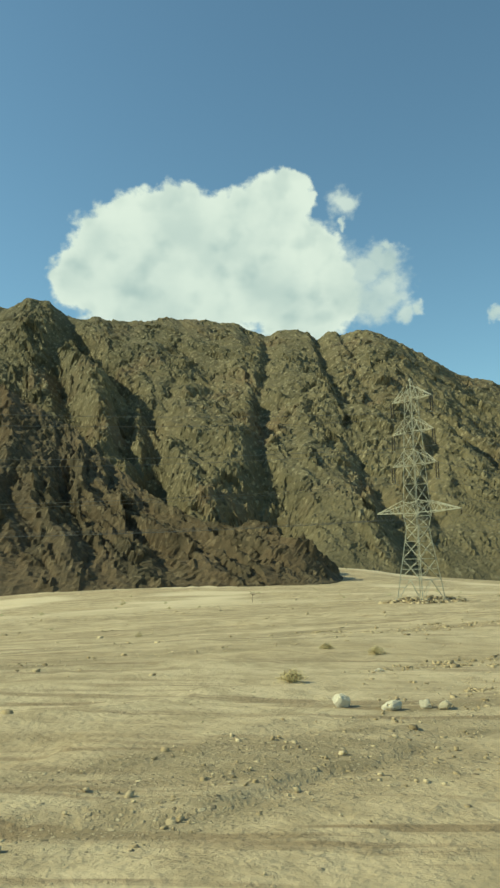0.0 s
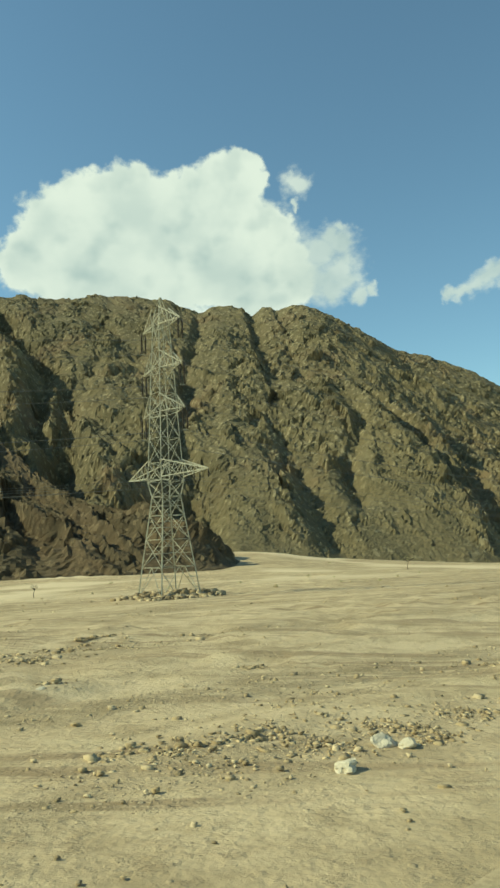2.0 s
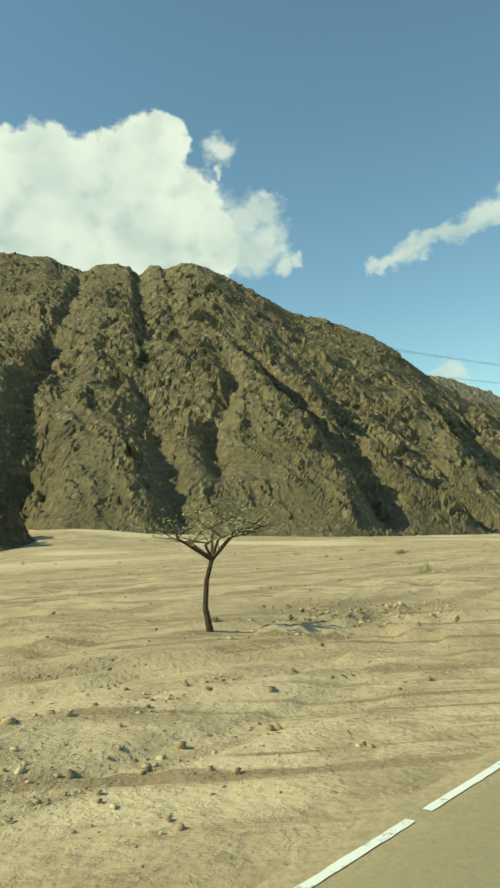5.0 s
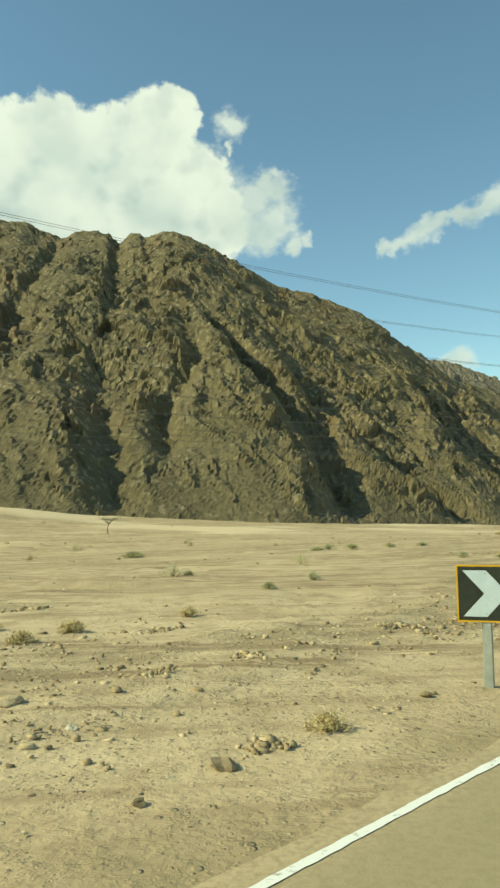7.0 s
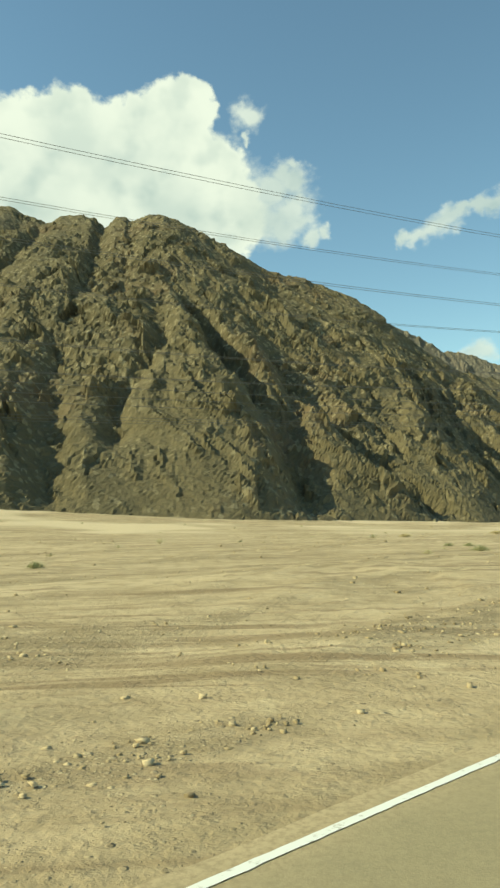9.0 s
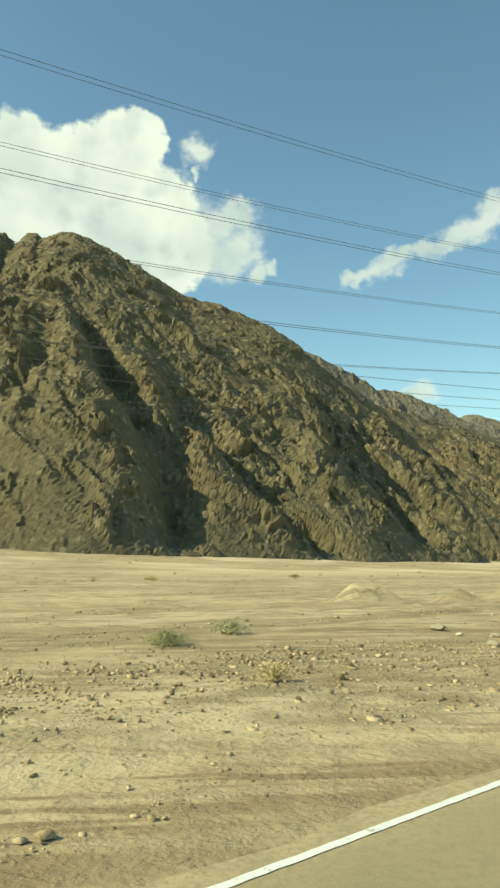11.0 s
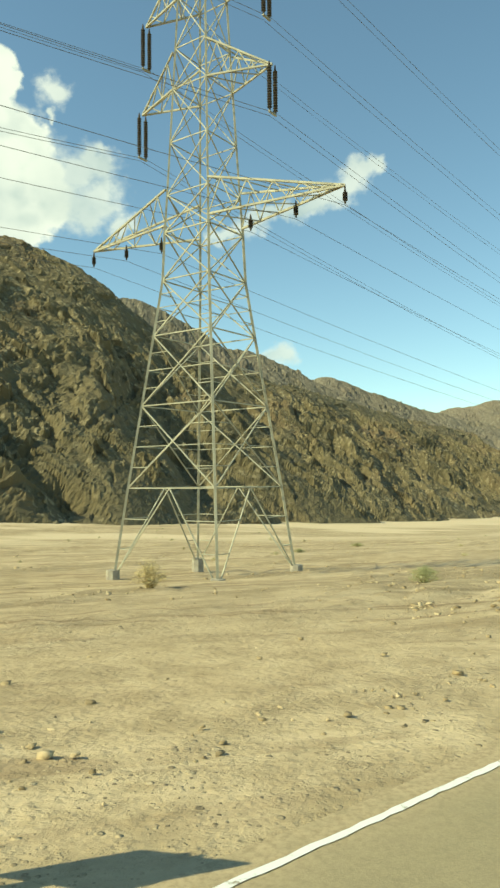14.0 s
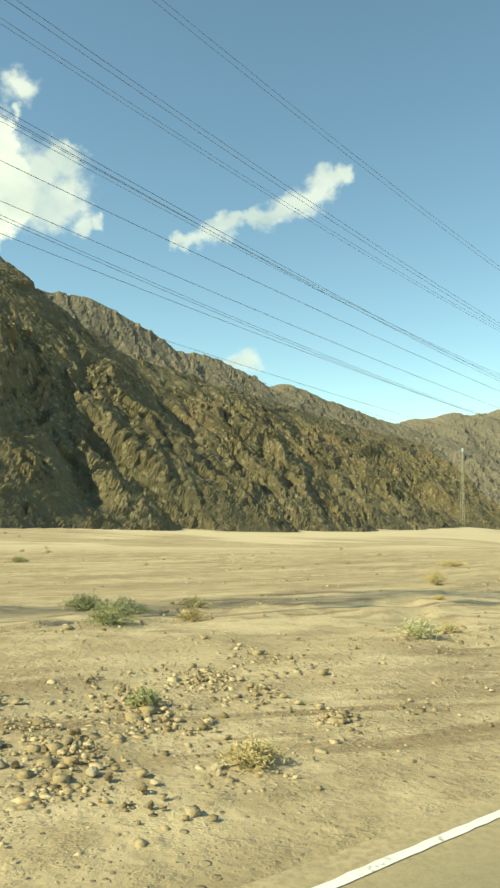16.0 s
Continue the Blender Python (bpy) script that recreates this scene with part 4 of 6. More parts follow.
def cloud_material(name, billows, wispy, white):
    m = Nodes(name)
    uv = m.n.new("ShaderNodeUVMap").outputs[0]
    deg = m.scaled(uv, (100, 100, 1))

    def shifted(vec, scale, k, detail):
        warp = m.n.new("ShaderNodeTexNoise")
        m.put(deg, warp.inputs["Vector"])
        warp.inputs["Scale"].default_value, warp.inputs["Detail"].default_value, warp.inputs["Roughness"].default_value = scale, detail, 0.55
        off = m.n.new("ShaderNodeVectorMath")
        off.operation = "MULTIPLY_ADD"
        m.put(warp.outputs["Color"], off.inputs[0])
        off.inputs[1].default_value, off.inputs[2].default_value = (k, k, 0), (-k / 2, -k / 2, 0)
        add = m.n.new("ShaderNodeVectorMath")
        m.put(vec, add.inputs[0])
        m.put(off.outputs[0], add.inputs[1])
        return add.outputs[0]

    place = shifted(deg, 0.32, 1.6 + 0.6 * wispy, 2)
    place = shifted(place, 1.0, 1.0 + 0.3 * wispy, 4)
    field = None
    for az, el, r in billows:
        d = m.n.new("ShaderNodeVectorMath")
        d.operation = "DISTANCE"
        m.put(place, d.inputs[0])
        d.inputs[1].default_value = (az, el, 0)
        one = m.math("MULTIPLY_ADD", d.outputs["Value"], -1.0 / r, 1.0)
        field = one if field is None else m.math("SMOOTH_MAX", field, one, 0.5 + 0.1 * wispy)
    puff = m.noise(m.scaled(deg, (1, 1.35, 1), (0, 0, 0), (0, 0, -0.3 * wispy)), 0.75, 7, 0.52 + 0.09 * wispy)
    dens = m.math("ADD", field, m.math("MULTIPLY_ADD", puff, 0.55 + wispy * 1.1, -(0.30 + wispy * 0.55)))
    alpha = m.ramp(dens, -0.06 - 0.25 * wispy, 0.15 + 0.75 * wispy)
    # billows: bright where the sun reaches, softly grey in the hollows and below
    grey = m.noise(m.scaled(uv, (100, 135, 1), (2.2, 1.3, 0)), 0.20, 4, 0.42)
    sep = m.n.new("ShaderNodeSeparateXYZ")
    m.put(deg, sep.inputs[0])
    low = m.ramp(sep.outputs[1], 26.0, 15.0, 0.0, 0.35, False)
    shade = m.math("ADD", m.math("MULTIPLY", m.ramp(grey, 0.34, 0.70), 0.62), low)
    shade = m.math("MULTIPLY", shade, m.ramp(field, 0.0, 0.55))
    # each billow is brighter towards the sun, up and to the west
    here = m.noise(m.scaled(deg, (1, 1.15, 1)), 0.24, 3, 0.45)
    sunward = m.noise(m.scaled(deg, (1, 1.15, 1), (-0.9, 0.9, 0)), 0.24, 3, 0.45)
    shade = m.math("ADD", shade, m.ramp(m.math("SUBTRACT", sunward, here), -0.02, 0.22, 0.0, 0.5))
    col = m.mix(m.math("MULTIPLY", shade, 0.9, clamp=True), white, tuple(c * f for c, f in zip(white, (0.60, 0.68, 0.73))))
    em = m.n.new("ShaderNodeEmission")
    m.put(col, em.inputs["Color"])
    em.inputs["Strength"].default_value = 1.0
    clear = m.n.new("ShaderNodeBsdfTransparent")
    mixer = m.n.new("ShaderNodeMixShader")
    m.put(m.math("MULTIPLY", alpha, 0.98 - 0.25 * wispy), mixer.inputs[0])
    m.l.new(clear.outputs[0], mixer.inputs[1])
    m.l.new(em.outputs[0], mixer.inputs[2])
    m.l.new(mixer.outputs[0], m.out.inputs["Surface"])
    return m.mat


def cloud(billows, margin, wispy, label, radius):
    az0, az1 = min(b[0] - b[2] for b in billows) - margin, max(b[0] + b[2] for b in billows) + margin
    el0, el1 = min(b[1] - b[2] for b in billows) - margin, max(b[1] + b[2] for b in billows) + margin
    az, el = np.meshgrid(np.linspace(az0, az1, 40), np.linspace(el0, el1, 24), indexing="ij")
    a, e = np.radians(az), np.radians(el)
    pts = radius * np.stack([np.sin(a) * np.cos(e), np.cos(a) * np.cos(e), np.sin(e)], -1)
    me = grid_mesh("cloud", pts, True)
    uvs = me.uv_layers.new(name="UVMap")
    vi = np.empty(len(me.loops), np.int32)
    me.loops.foreach_get("vertex_index", vi)
    flat = np.stack([az, el], -1).reshape(-1, 2) / 100.0
    uvs.data.foreach_set("uv", flat[vi].reshape(-1).astype(np.float32))
    me.materials.append(cloud_material("cloud", billows, wispy, (0.635, 0.665, 0.75)))
    tagged(new("cloud", me), label, "cloud", "", "structure")


cloud(TATTERS, 2.0, 0.68, "ragged white edge of a cumulus cloud", 3990)
cloud(CLOUD, 2.5, 0.0, "large white cumulus cloud behind the mountain", 4000)
cloud(STREAK, 2.0, 0.8, "thin white streak of cloud in blue sky", 4010)
cloud(PUFF, 1.5, 0.8, "small faint puff of cloud low in the sky", 4020)


# ---- pylons and wires ----
ARM = Vector((0.575, -0.818, 0))
ALONG = Vector((0.818, 0.575, 0))
ARMS = ((0.0, 8.35, 0), (7.3, 4.4, 1), (12.3, 4.1, 1), (17.4, 4.0, 1))     # height over the lowest arm, reach, kind


def pylon_parts(pyl, leg_h, side):
    """A double-circuit lattice tower: legs, bracing, four pairs of arms, insulators. Local x is along the arms."""
    top = leg_h + 20.7
    levels = [(0.0, side / 2), (leg_h * 0.25, side / 2 * 0.84), (leg_h * 0.48, side / 2 * 0.69), (leg_h * 0.68, side / 2 * 0.56), (leg_h * 0.84, side / 2 * 0.46), (leg_h - 0.4, 1.46), (leg_h + 1.6, 1.36), (leg_h + 4.4, 1.24),
              (leg_h + 7.3, 1.12), (leg_h + 9.5, 1.03), (leg_h + 12.3, 0.92), (leg_h + 14.7, 0.80), (leg_h + 17.4, 0.68), (leg_h + 18.7, 0.54), (top, 0.06)]
    sx = ((-1, -1), (1, -1), (1, 1), (-1, 1))
    def brace(p, q, w):
        bm = bmesh.new()
        beam(bm, p, q, w)
        part("brace", bm, STEEL, pyl)

    for cx, cy in sx:
        bm = bmesh.new()
        tube(bm, [(cx * w, cy * w, z - (0.3 if z == 0 else 0)) for z, w in levels], [0.088 if z < leg_h else 0.068 for z, w in levels], 4)
        part("leg", bm, STEEL, pyl)
        bm = bmesh.new()
        tube(bm, [(cx * levels[0][1], cy * levels[0][1], -0.6), (cx * levels[0][1], cy * levels[0][1], 0.45)], 0.34, 8)
        part("footing", bm, CONCRETE, pyl, "grey concrete footing")
    for k in range(4):
        a, b = sx[k], sx[(k + 1) % 4]
        for i, ((z0, w0), (z1, w1)) in enumerate(zip(levels[:-1], levels[1:])):
            p0, q0 = Vector((a[0] * w0, a[1] * w0, z0)), Vector((b[0] * w0, b[1] * w0, z0))
            p1, q1 = Vector((a[0] * w1, a[1] * w1, z1)), Vector((b[0] * w1, b[1] * w1, z1))
            thin = 0.058 if z0 < leg_h else 0.045
            if i == 0:
                # open foot panel with a braced V
                mid = (p1 + q1) / 2
                brace(p0, mid, thin)
                brace(q0, mid, thin)
                for f in (0.33, 0.66):
                    brace(p0.lerp(p1, f), p0.lerp(mid, f), thin * 0.7)
                    brace(q0.lerp(q1, f), q0.lerp(mid, f), thin * 0.7)
            elif i < len(levels) - 2:
                brace(p0, q1, thin)
                brace(q0, p1, thin)
                if z0 < leg_h * 0.8:
                    for f in (0.25, 0.5, 0.75):
                        g = f if f <= 0.5 else 1 - f
                        brace(p0.lerp(p1, f), (p0.lerp(q1, f) if f <= 0.5 else q0.lerp(p1, f)), thin * 0.65)
                        brace(q0.lerp(q1, f), (q0.lerp(p1, f) if f <= 0.5 else p0.lerp(q1, f)), thin * 0.65)
            if i:
                brace(p0, q0, thin)
    hang = []
    for h, reach, kind in ARMS:
        zb, zt = leg_h + h, leg_h + h + (2.0 if kind else 1.9)
        width = 1.42 if h == 0 else 1.12 - (h - 7.3) * 0.043
        for side_x in (-1, 1):
            bm = bmesh.new()
            tip = Vector((side_x * reach, 0, zb + (0.0 if kind else 0.25)))
            roots = [Vector((side_x * width, c * width, z)) for c in (-1, 1) for z in (zb, zt)]
            for r in roots:
                beam(bm, r, tip, 0.10 if h == 0 else 0.085)
            arm = part("cross_arm", bm, STEEL, pyl)
            n = 5 if h == 0 else 3
            bars = []
            for c in (0, 2):
                for i in range(n):
                    bars.append((roots[c].lerp(tip, i / n), roots[c + 1].lerp(tip, (i + 0.5) / n)))
                    bars.append((roots[c + 1].lerp(tip, (i + 0.5) / n), roots[c].lerp(tip, (i + 1) / n)))
            for i in range(1, n + 1):
                for c in (0, 1):
                    bars.append((roots[c].lerp(tip, (i - 1) / n), roots[c + 2].lerp(tip, i / n if i < n else 0.96)))
            for p, q in bars:
                bm = bmesh.new()
                beam(bm, p, q, 0.05)
                part("lacing", bm, STEEL, arm)
            spots = [(reach, 0.80)] if not kind else [(reach, 2.45)]
            if not kind:
                spots = [(reach, 0.75), (reach * 0.68, 0.75), (reach * 0.36, 0.75)]
            for rx, length in spots:
                z_top = zb + (0.25 * rx / reach if not kind else 0.0) - (0.05 if kind else 0.15)
                for dy in ((-0.26, 0.26) if kind else (0.0,)):
                    bm = bmesh.new()
                    n = 16 if kind else 7
                    pts, rad = [], []
                    for i in range(n):
                        for f, r in ((0.0, 0.07), (0.3, 0.125), (0.55, 0.125), (0.85, 0.07)):
                            pts.append((side_x * rx, dy, z_top - 0.2 - (length - 0.35) * (i + f) / n))
                            rad.append(r)
                    pts = [(side_x * rx, dy, z_top + 0.1)] + pts + [(side_x * rx, dy, z_top - length)]
                    rad = [0.03] + rad + [0.03]
                    tube(bm, pts, rad, 8)
                    part("insulator", bm, INSULATOR, pyl, "dark brown insulator string")
                if kind:
                    bm = bmesh.new()
                    beam(bm, (side_x * rx, -0.32, z_top - length), (side_x * rx, 0.32, z_top - length), 0.09)
                    part("yoke", bm, STEEL, pyl)
                hang.append((side_x * rx, z_top - length - 0.05, kind))
    return hang


TOWERS = []
turn = Matrix(((ARM.x, ALONG.x, 0, 0), (ARM.y, ALONG.y, 0, 0), (0, 0, 1, 0), (0, 0, 0, 1)))
for cx, cy, base, leg_h, side, lab in ((25.2, 113.0, -4.8, 13.1, 5.0, "galvanised lattice power pylon on a rubble pad"), (243.5, 216.6, -12.9, 18.2, 6.7, "tall galvanised lattice power pylon with brown insulators")):
    pyl = root("pylon", Matrix.Translation((cx, cy, base)) @ turn, lab, "pylon", "power line pylons")
    TOWERS.append((Vector((cx, cy, base)), pylon_parts(pyl, leg_h, side)))
(c1, h1), (c2, h2) = TOWERS
span = c2 - c1


def wire(a, b, sag, r):
    n = 40
    pts = [a.lerp(b, i / n) - Vector((0, 0, sag * 4 * (i / n) * (1 - i / n))) for i in range(n + 1)]
    bm = bmesh.new()
    tube(bm, pts, r, 4)
    tagged(part("power_line", bm, WIRE), "dark overhead power line strung between pylons", "cable", "overhead wires")


for (x1, z1, kind), (x2, z2, _) in zip(h1, h2):
    a, b = c1 + ARM * x1 + Vector((0, 0, z1)), c2 + ARM * x2 + Vector((0, 0, z2))
    for off in ((-0.2, 0.2) if kind == 1 else (0.0,)):
        o = ARM * off
        sag = (5.5, 8.4, 8.0)[kind]
        r = 0.014 if kind else 0.012
        wire(a + o, b + o, sag, r)
        wire(b + o, b + o + Vector((217, 106, -9)), sag, r)
        wire(a + o, a + o + Vector((-217, -106, 8)), sag, r)


# ---- stones ----
def chip():
    """The 8 corners and 10 faces of a small broken stone."""
    v = np.array([(x, y, z) for x in (-0.75, 0.75) for y in (-0.7, 0.7) for z in (-0.7, 0.7)])
    q = np.array([(0, 1, 3, 2), (4, 6, 7, 5), (0, 4, 5, 1), (2, 3, 7, 6), (0, 2, 6, 4), (1, 5, 7, 3)])
    q = np.delete(q, 4, axis=0)      # the sunk underside is left open
    return v, np.concatenate([q[:, (0, 1, 2)], q[:, (0, 2, 3)]])


def stones_mesh(name, places, sizes, seed, material, flat=0.6, smooth=False):
    """Many stones joined in one mesh: places (n, 3), sizes (n)."""
    rng = np.random.default_rng(seed)
    v, f = chip()
    n = len(places)
    shape = v[None] * (1 + rng.uniform(-0.42, 0.42, (n, len(v), 1))) * rng.uniform(0.65, 1.25, (n, 1, 3)) * np.array([1, 1, flat])
    ang = rng.uniform(0, 2 * np.pi, n)
    c, s_ = np.cos(ang)[:, None], np.sin(ang)[:, None]
    x, y = shape[..., 0] * c - shape[..., 1] * s_, shape[..., 0] * s_ + shape[..., 1] * c
    pts = np.stack([x, y, shape[..., 2]], -1) * np.asarray(sizes)[:, None, None] * 0.5 + np.asarray(places)[:, None, :]
    faces = (f[None] + (np.arange(n) * len(v))[:, None, None]).reshape(-1, 3)
    me = bpy.data.meshes.new(name)
    me.vertices.add(n * len(v))
    me.vertices.foreach_set("co", pts.reshape(-1).astype(np.float32))
    me.loops.add(faces.size)
    me.loops.foreach_set("vertex_index", faces.reshape(-1).astype(np.int32))
    me.polygons.add(len(faces))
    me.polygons.foreach_set("loop_start", np.arange(0, faces.size, 3, dtype=np.int32))
    me.update(calc_edges=True)
    me.materials.append(material)
    return me


def along(s, lat):
    """Places by way along the drive and distance from the edge line."""
    x, y, _ = edge(s)
    nx, ny = edge_normal(s)
    return x + nx * lat, y + ny * lat


rng = np.random.default_rng(5)
# gravel and stones over the near plain, thicker in drifts
n = 360000
gs, gl = rng.uniform(-0.05, 1.2, n), np.exp(rng.uniform(np.log(1.0), np.log(110.0), n))
gx, gy = along(gs, gl)
keep = (stony(gx, gy) > 0.12 + 0.9 * rng.random(n)) & (gl > 1.0 + 1.6 * rng.random(n)) | (rng.random(n) > 0.95)
pick = np.flatnonzero(keep)[:36000]
gx, gy = gx[pick], gy[pick]
# the berm beside the road, in broken lengths
m_ = 90000
bs, bl = rng.uniform(-0.03, 1.15, m_), 5.3 + rng.normal(0, 1.5, m_)
bx, by = along(bs, bl)
ba, bb = 0.82 * bx + 0.57 * by, -0.57 * bx + 0.82 * by
keep = (fbm(ba / 14, bb * 0 + 5, 3, 0.5, 51) + 0.7 * fbm(ba / 3.5, bb / 2, 3, 0.6, 151) + rng.uniform(-0.25, 0.25, m_) > 0.12) & (bl > 1.6)
pick = np.flatnonzero(keep)[:12000]
px, py = [gx, bx[pick]], [gy, by[pick]]
for hx, hy, ra, rb, count in DRIFTS:
    count = int(count * 1.25)
    u, w = rng.normal(0, ra * 0.6, count), rng.normal(0, rb * 0.6, count)
    px.append(hx + 0.82 * u - 0.57 * w)
    py.append(hy + 0.57 * u + 0.82 * w)
gx, gy = np.concatenate(px), np.concatenate(py)
gz, gl = ground(gx, gy)
ok = gl > 1.3
gx, gy, gz, gl = gx[ok], gy[ok], gz[ok], gl[ok]
size = np.minimum(np.exp(rng.normal(-3.1, 0.50, len(gx))), 0.2) * (1 + gl / 50)
me = stones_mesh("gravel", np.stack([gx, gy, gz + size * 0.06], -1), size, 6, STONE, 0.5)
tagged(new("gravel", me), "loose brown gravel and stones strewn over the sand", "gravel", "", "stuff")

# single stones, a few shapes shared by many
def stone_shape(seed, material, sub=2, rough=0.26, cuts=9, keep=0.72, smooth=False):
    bm = bmesh.new()
    bmesh.ops.create_icosphere(bm, subdivisions=sub, radius=0.5)
    off = Vector((seed * 3.1, seed * 1.7, seed))
    for v in bm.verts:
        d = v.co.normalized()
        k = 1 + rough * noise.noise(d * 1.3 + off) * 1.6 + rough * 0.6 * noise.noise(d * 3.2 + off) + rough * 0.4 * noise.noise(d * 6.5 + off)
        # a few flat broken faces
        for i in range(cuts):
            f = Vector((math.sin(seed * 7 + i * 2.1), math.cos(seed * 3 + i * 1.3), math.sin(seed * 5 + i * 4.7) * 0.8)).normalized()
            k = min(k, keep / max(0.2, d.dot(f)) if d.dot(f) > 0.5 else k)
        v.co = d * 0.5 * k
    for f in bm.faces:
        f.smooth = smooth
    me = bpy.data.meshes.new("rock")
    bm.to_mesh(me)
    bm.free()
    me.materials.append(material)
    return me


BOULDERS = [stone_shape(i + 1, BOULDER, 3, 0.29, 9, 0.80) for i in range(6)]
ROCKS = [stone_shape(i + 11, STONE, 2, 0.40, 8, 0.78) for i in range(6)]
RUBBLES = [stone_shape(i + 31, RUBBLE, 2, 0.42, 7, 0.80) for i in range(5)]


def rock(name, shapes, x, y, size, label, group, sink=0.16, lift=0.0, squash=0.72):
    ob = new(name, shapes[random.randrange(len(shapes))])
    w, d, h = size * random.uniform(0.85, 1.15), size * random.uniform(0.7, 1.0), size * squash * random.uniform(0.85, 1.15)
    ob.matrix_basis = Matrix.LocRotScale((x, y, floor_at(x, y) + h * (0.5 - sink) + lift), Euler((random.uniform(-0.3, 0.3), random.uniform(-0.3, 0.3), random.uniform(0, 6.28))), (w, d, h))
    return tagged(ob, label, "rock", group)


# stones that stand out one by one
for x, y, size, lab in ((69.6, 73.4, 0.46, "large pale grey stone lying on the sand"), (67.8, 76.6, 0.42, "pale grey stone lying on the sand"), (67.8, 75.1, 0.5, "flat brown stone lying on the sand"), (67.2, 74.6, 0.35, "flat brown stone lying on the sand"),
                        (25.0, 32.7, 0.30, "pale angular stone lying alone on sand"), (1.85, 16.15, 0.42, "pale flat stone lying on the sand"), (2.8, 15.85, 0.42, "pale flat stone lying on the sand"), (3.9, 15.9, 0.34, "pale flat stone lying on the sand"), (3.55, 16.1, 0.3, "pale flat stone lying on the sand"),
                        (124.45, 119.7, 0.30, "pale angular stone beside a road sign"), (125.25, 119.6, 0.30, "brown angular stone beside a road sign"), (125.7, 119.6, 0.40, "pale angular stone beside a road sign"), (116.6, 111.8, 0.66, "large pale rounded stone lying on sand"), (117.2, 112.6, 0.18, "small pale stone lying on the sand"), (118.9, 113.9, 0.21, "small pale stone lying on the sand"), (33.0, 40.5, 0.34, "brown stone lying on the sand")):
    rock("rock", BOULDERS, x, y, size, lab, "single stones", 0.2, 0, 0.6)

PALE_STONES = [(60.6, 70.0, 0.6), (62.2, 71.6, 0.63), (66.0, 73.3, 0.52), (67.1, 73.9, 0.55), (65.3, 73.8, 0.48), (65.0, 76.4, 0.49), (63.8, 75.0, 0.45), (61.1, 78.5, 0.37), (60.1, 70.6, 0.27), (59.5, 70.3, 0.45), (61.2, 68.8, 0.62), (61.9, 69.9, 0.36), (61.5, 71.8, 0.41), (63.3, 72.5, 0.39), (63.2, 70.5, 0.38), (64.4, 72.2, 0.43), (58.5, 72.0, 0.38), (59.0, 70.6, 0.34), (59.4, 70.8, 0.34), (59.2, 88.5, 0.4), (64.8, 77.2, 0.45), (44.0, 52.1, 0.52), (48.0, 55.7, 0.31), (48.4, 56.0, 0.28), (50.7, 70.9, 0.46), (51.5, 71.4, 0.47), (52.4, 72.2, 0.53), (53.5, 68.4, 0.5), (54.1, 67.0, 0.54), (55.3, 68.0, 0.57)]
PALE_STONES += [(31.9, 39.4, 0.44), (26.8, 44.7, 0.27), (32.7, 40.7, 0.46), (124.5, 119.4, 0.34), (125.7, 119.5, 0.38), (125.3, 119.6, 0.33), (109.5, 106.6, 0.12), (108.3, 108.4, 0.18), (187.3, 170.9, 0.5), (188.2, 168.8, 0.28), (187.4, 169.6, 0.29), (187.2, 167.1, 0.37), (227.1, 190.1, 0.42), (228.4, 187.3, 0.31), (230.4, 186.3, 0.27), (275.4, 203.6, 0.2), (274.1, 203.7, 0.19), (7.7, 17.1, 0.23), (3.6, 22.0, 0.35), (11.1, 22.0, 0.43), (7.4, 15.1, 0.31), (6.7, 17.4, 0.27)]
for x, y, size in PALE_STONES:
    rock("rock", BOULDERS, x, y, size, "pale flat stone half sunk in sand" if size < 0.4 else "large pale stone lying on gravel", "single stones", 0.26, 0, 0.48)
CLODS = [(167.9, 149.5, 0.26), (171.9, 155.9, 0.37), (171.2, 155.5, 0.3), (169.8, 151.7, 0.17), (170.7, 152.0, 0.2), (168.4, 150.8, 0.2), (168.7, 150.9, 0.2), (169.0, 151.2, 0.18), (169.4, 151.7, 0.19), (166.6, 154.5, 0.24), (187.2, 162.3, 0.36), (186.8, 163.0, 0.16), (186.1, 162.4, 0.24), (186.6, 161.3, 0.18), (188.3, 162.4, 0.18), (189.4, 163.3, 0.17), (188.9, 163.7, 0.19), (224.2, 182.3, 0.21), (223.6, 181.8, 0.2), (226.6, 183.5, 0.22), (225.9, 183.9, 0.17), (226.2, 183.7, 0.17), (227.4, 188.5, 0.25), (227.5, 187.5, 0.27), (245.6, 196.0, 0.33), (245.1, 195.5, 0.19), (245.7, 191.9, 0.29), (244.6, 193.2, 0.19), (248.8, 196.4, 0.22), (249.5, 205.6, 0.38)]
CLODS += [(6.6, 15.3, 0.14), (8.0, 18.4, 0.13), (7.8, 18.0, 0.13), (7.9, 15.3, 0.11), (6.4, 15.8, 0.15), (7.2, 14.8, 0.17), (8.8, 17.5, 0.19), (8.4, 17.3, 0.17), (49.4, 53.7, 0.24), (49.0, 53.2, 0.19), (49.3, 53.0, 0.2), (50.9, 58.5, 0.35), (44.8, 50.8, 0.14), (45.6, 53.3, 0.19), (48.6, 56.1, 0.28), (61.1, 65.5, 0.18), (61.3, 64.6, 0.14), (61.6, 64.8, 0.17), (60.0, 64.7, 0.15), (62.0, 69.3, 0.38), (110.1, 106.8, 0.39), (113.3, 109.4, 0.23), (109.2, 105.9, 0.18), (107.3, 109.7, 0.45)]
for x, y, size in CLODS:
    rock("rock", RUBBLES, x, y, size, "brown clod of stony earth on sand", "earth clods", 0.28, 0, 0.46)

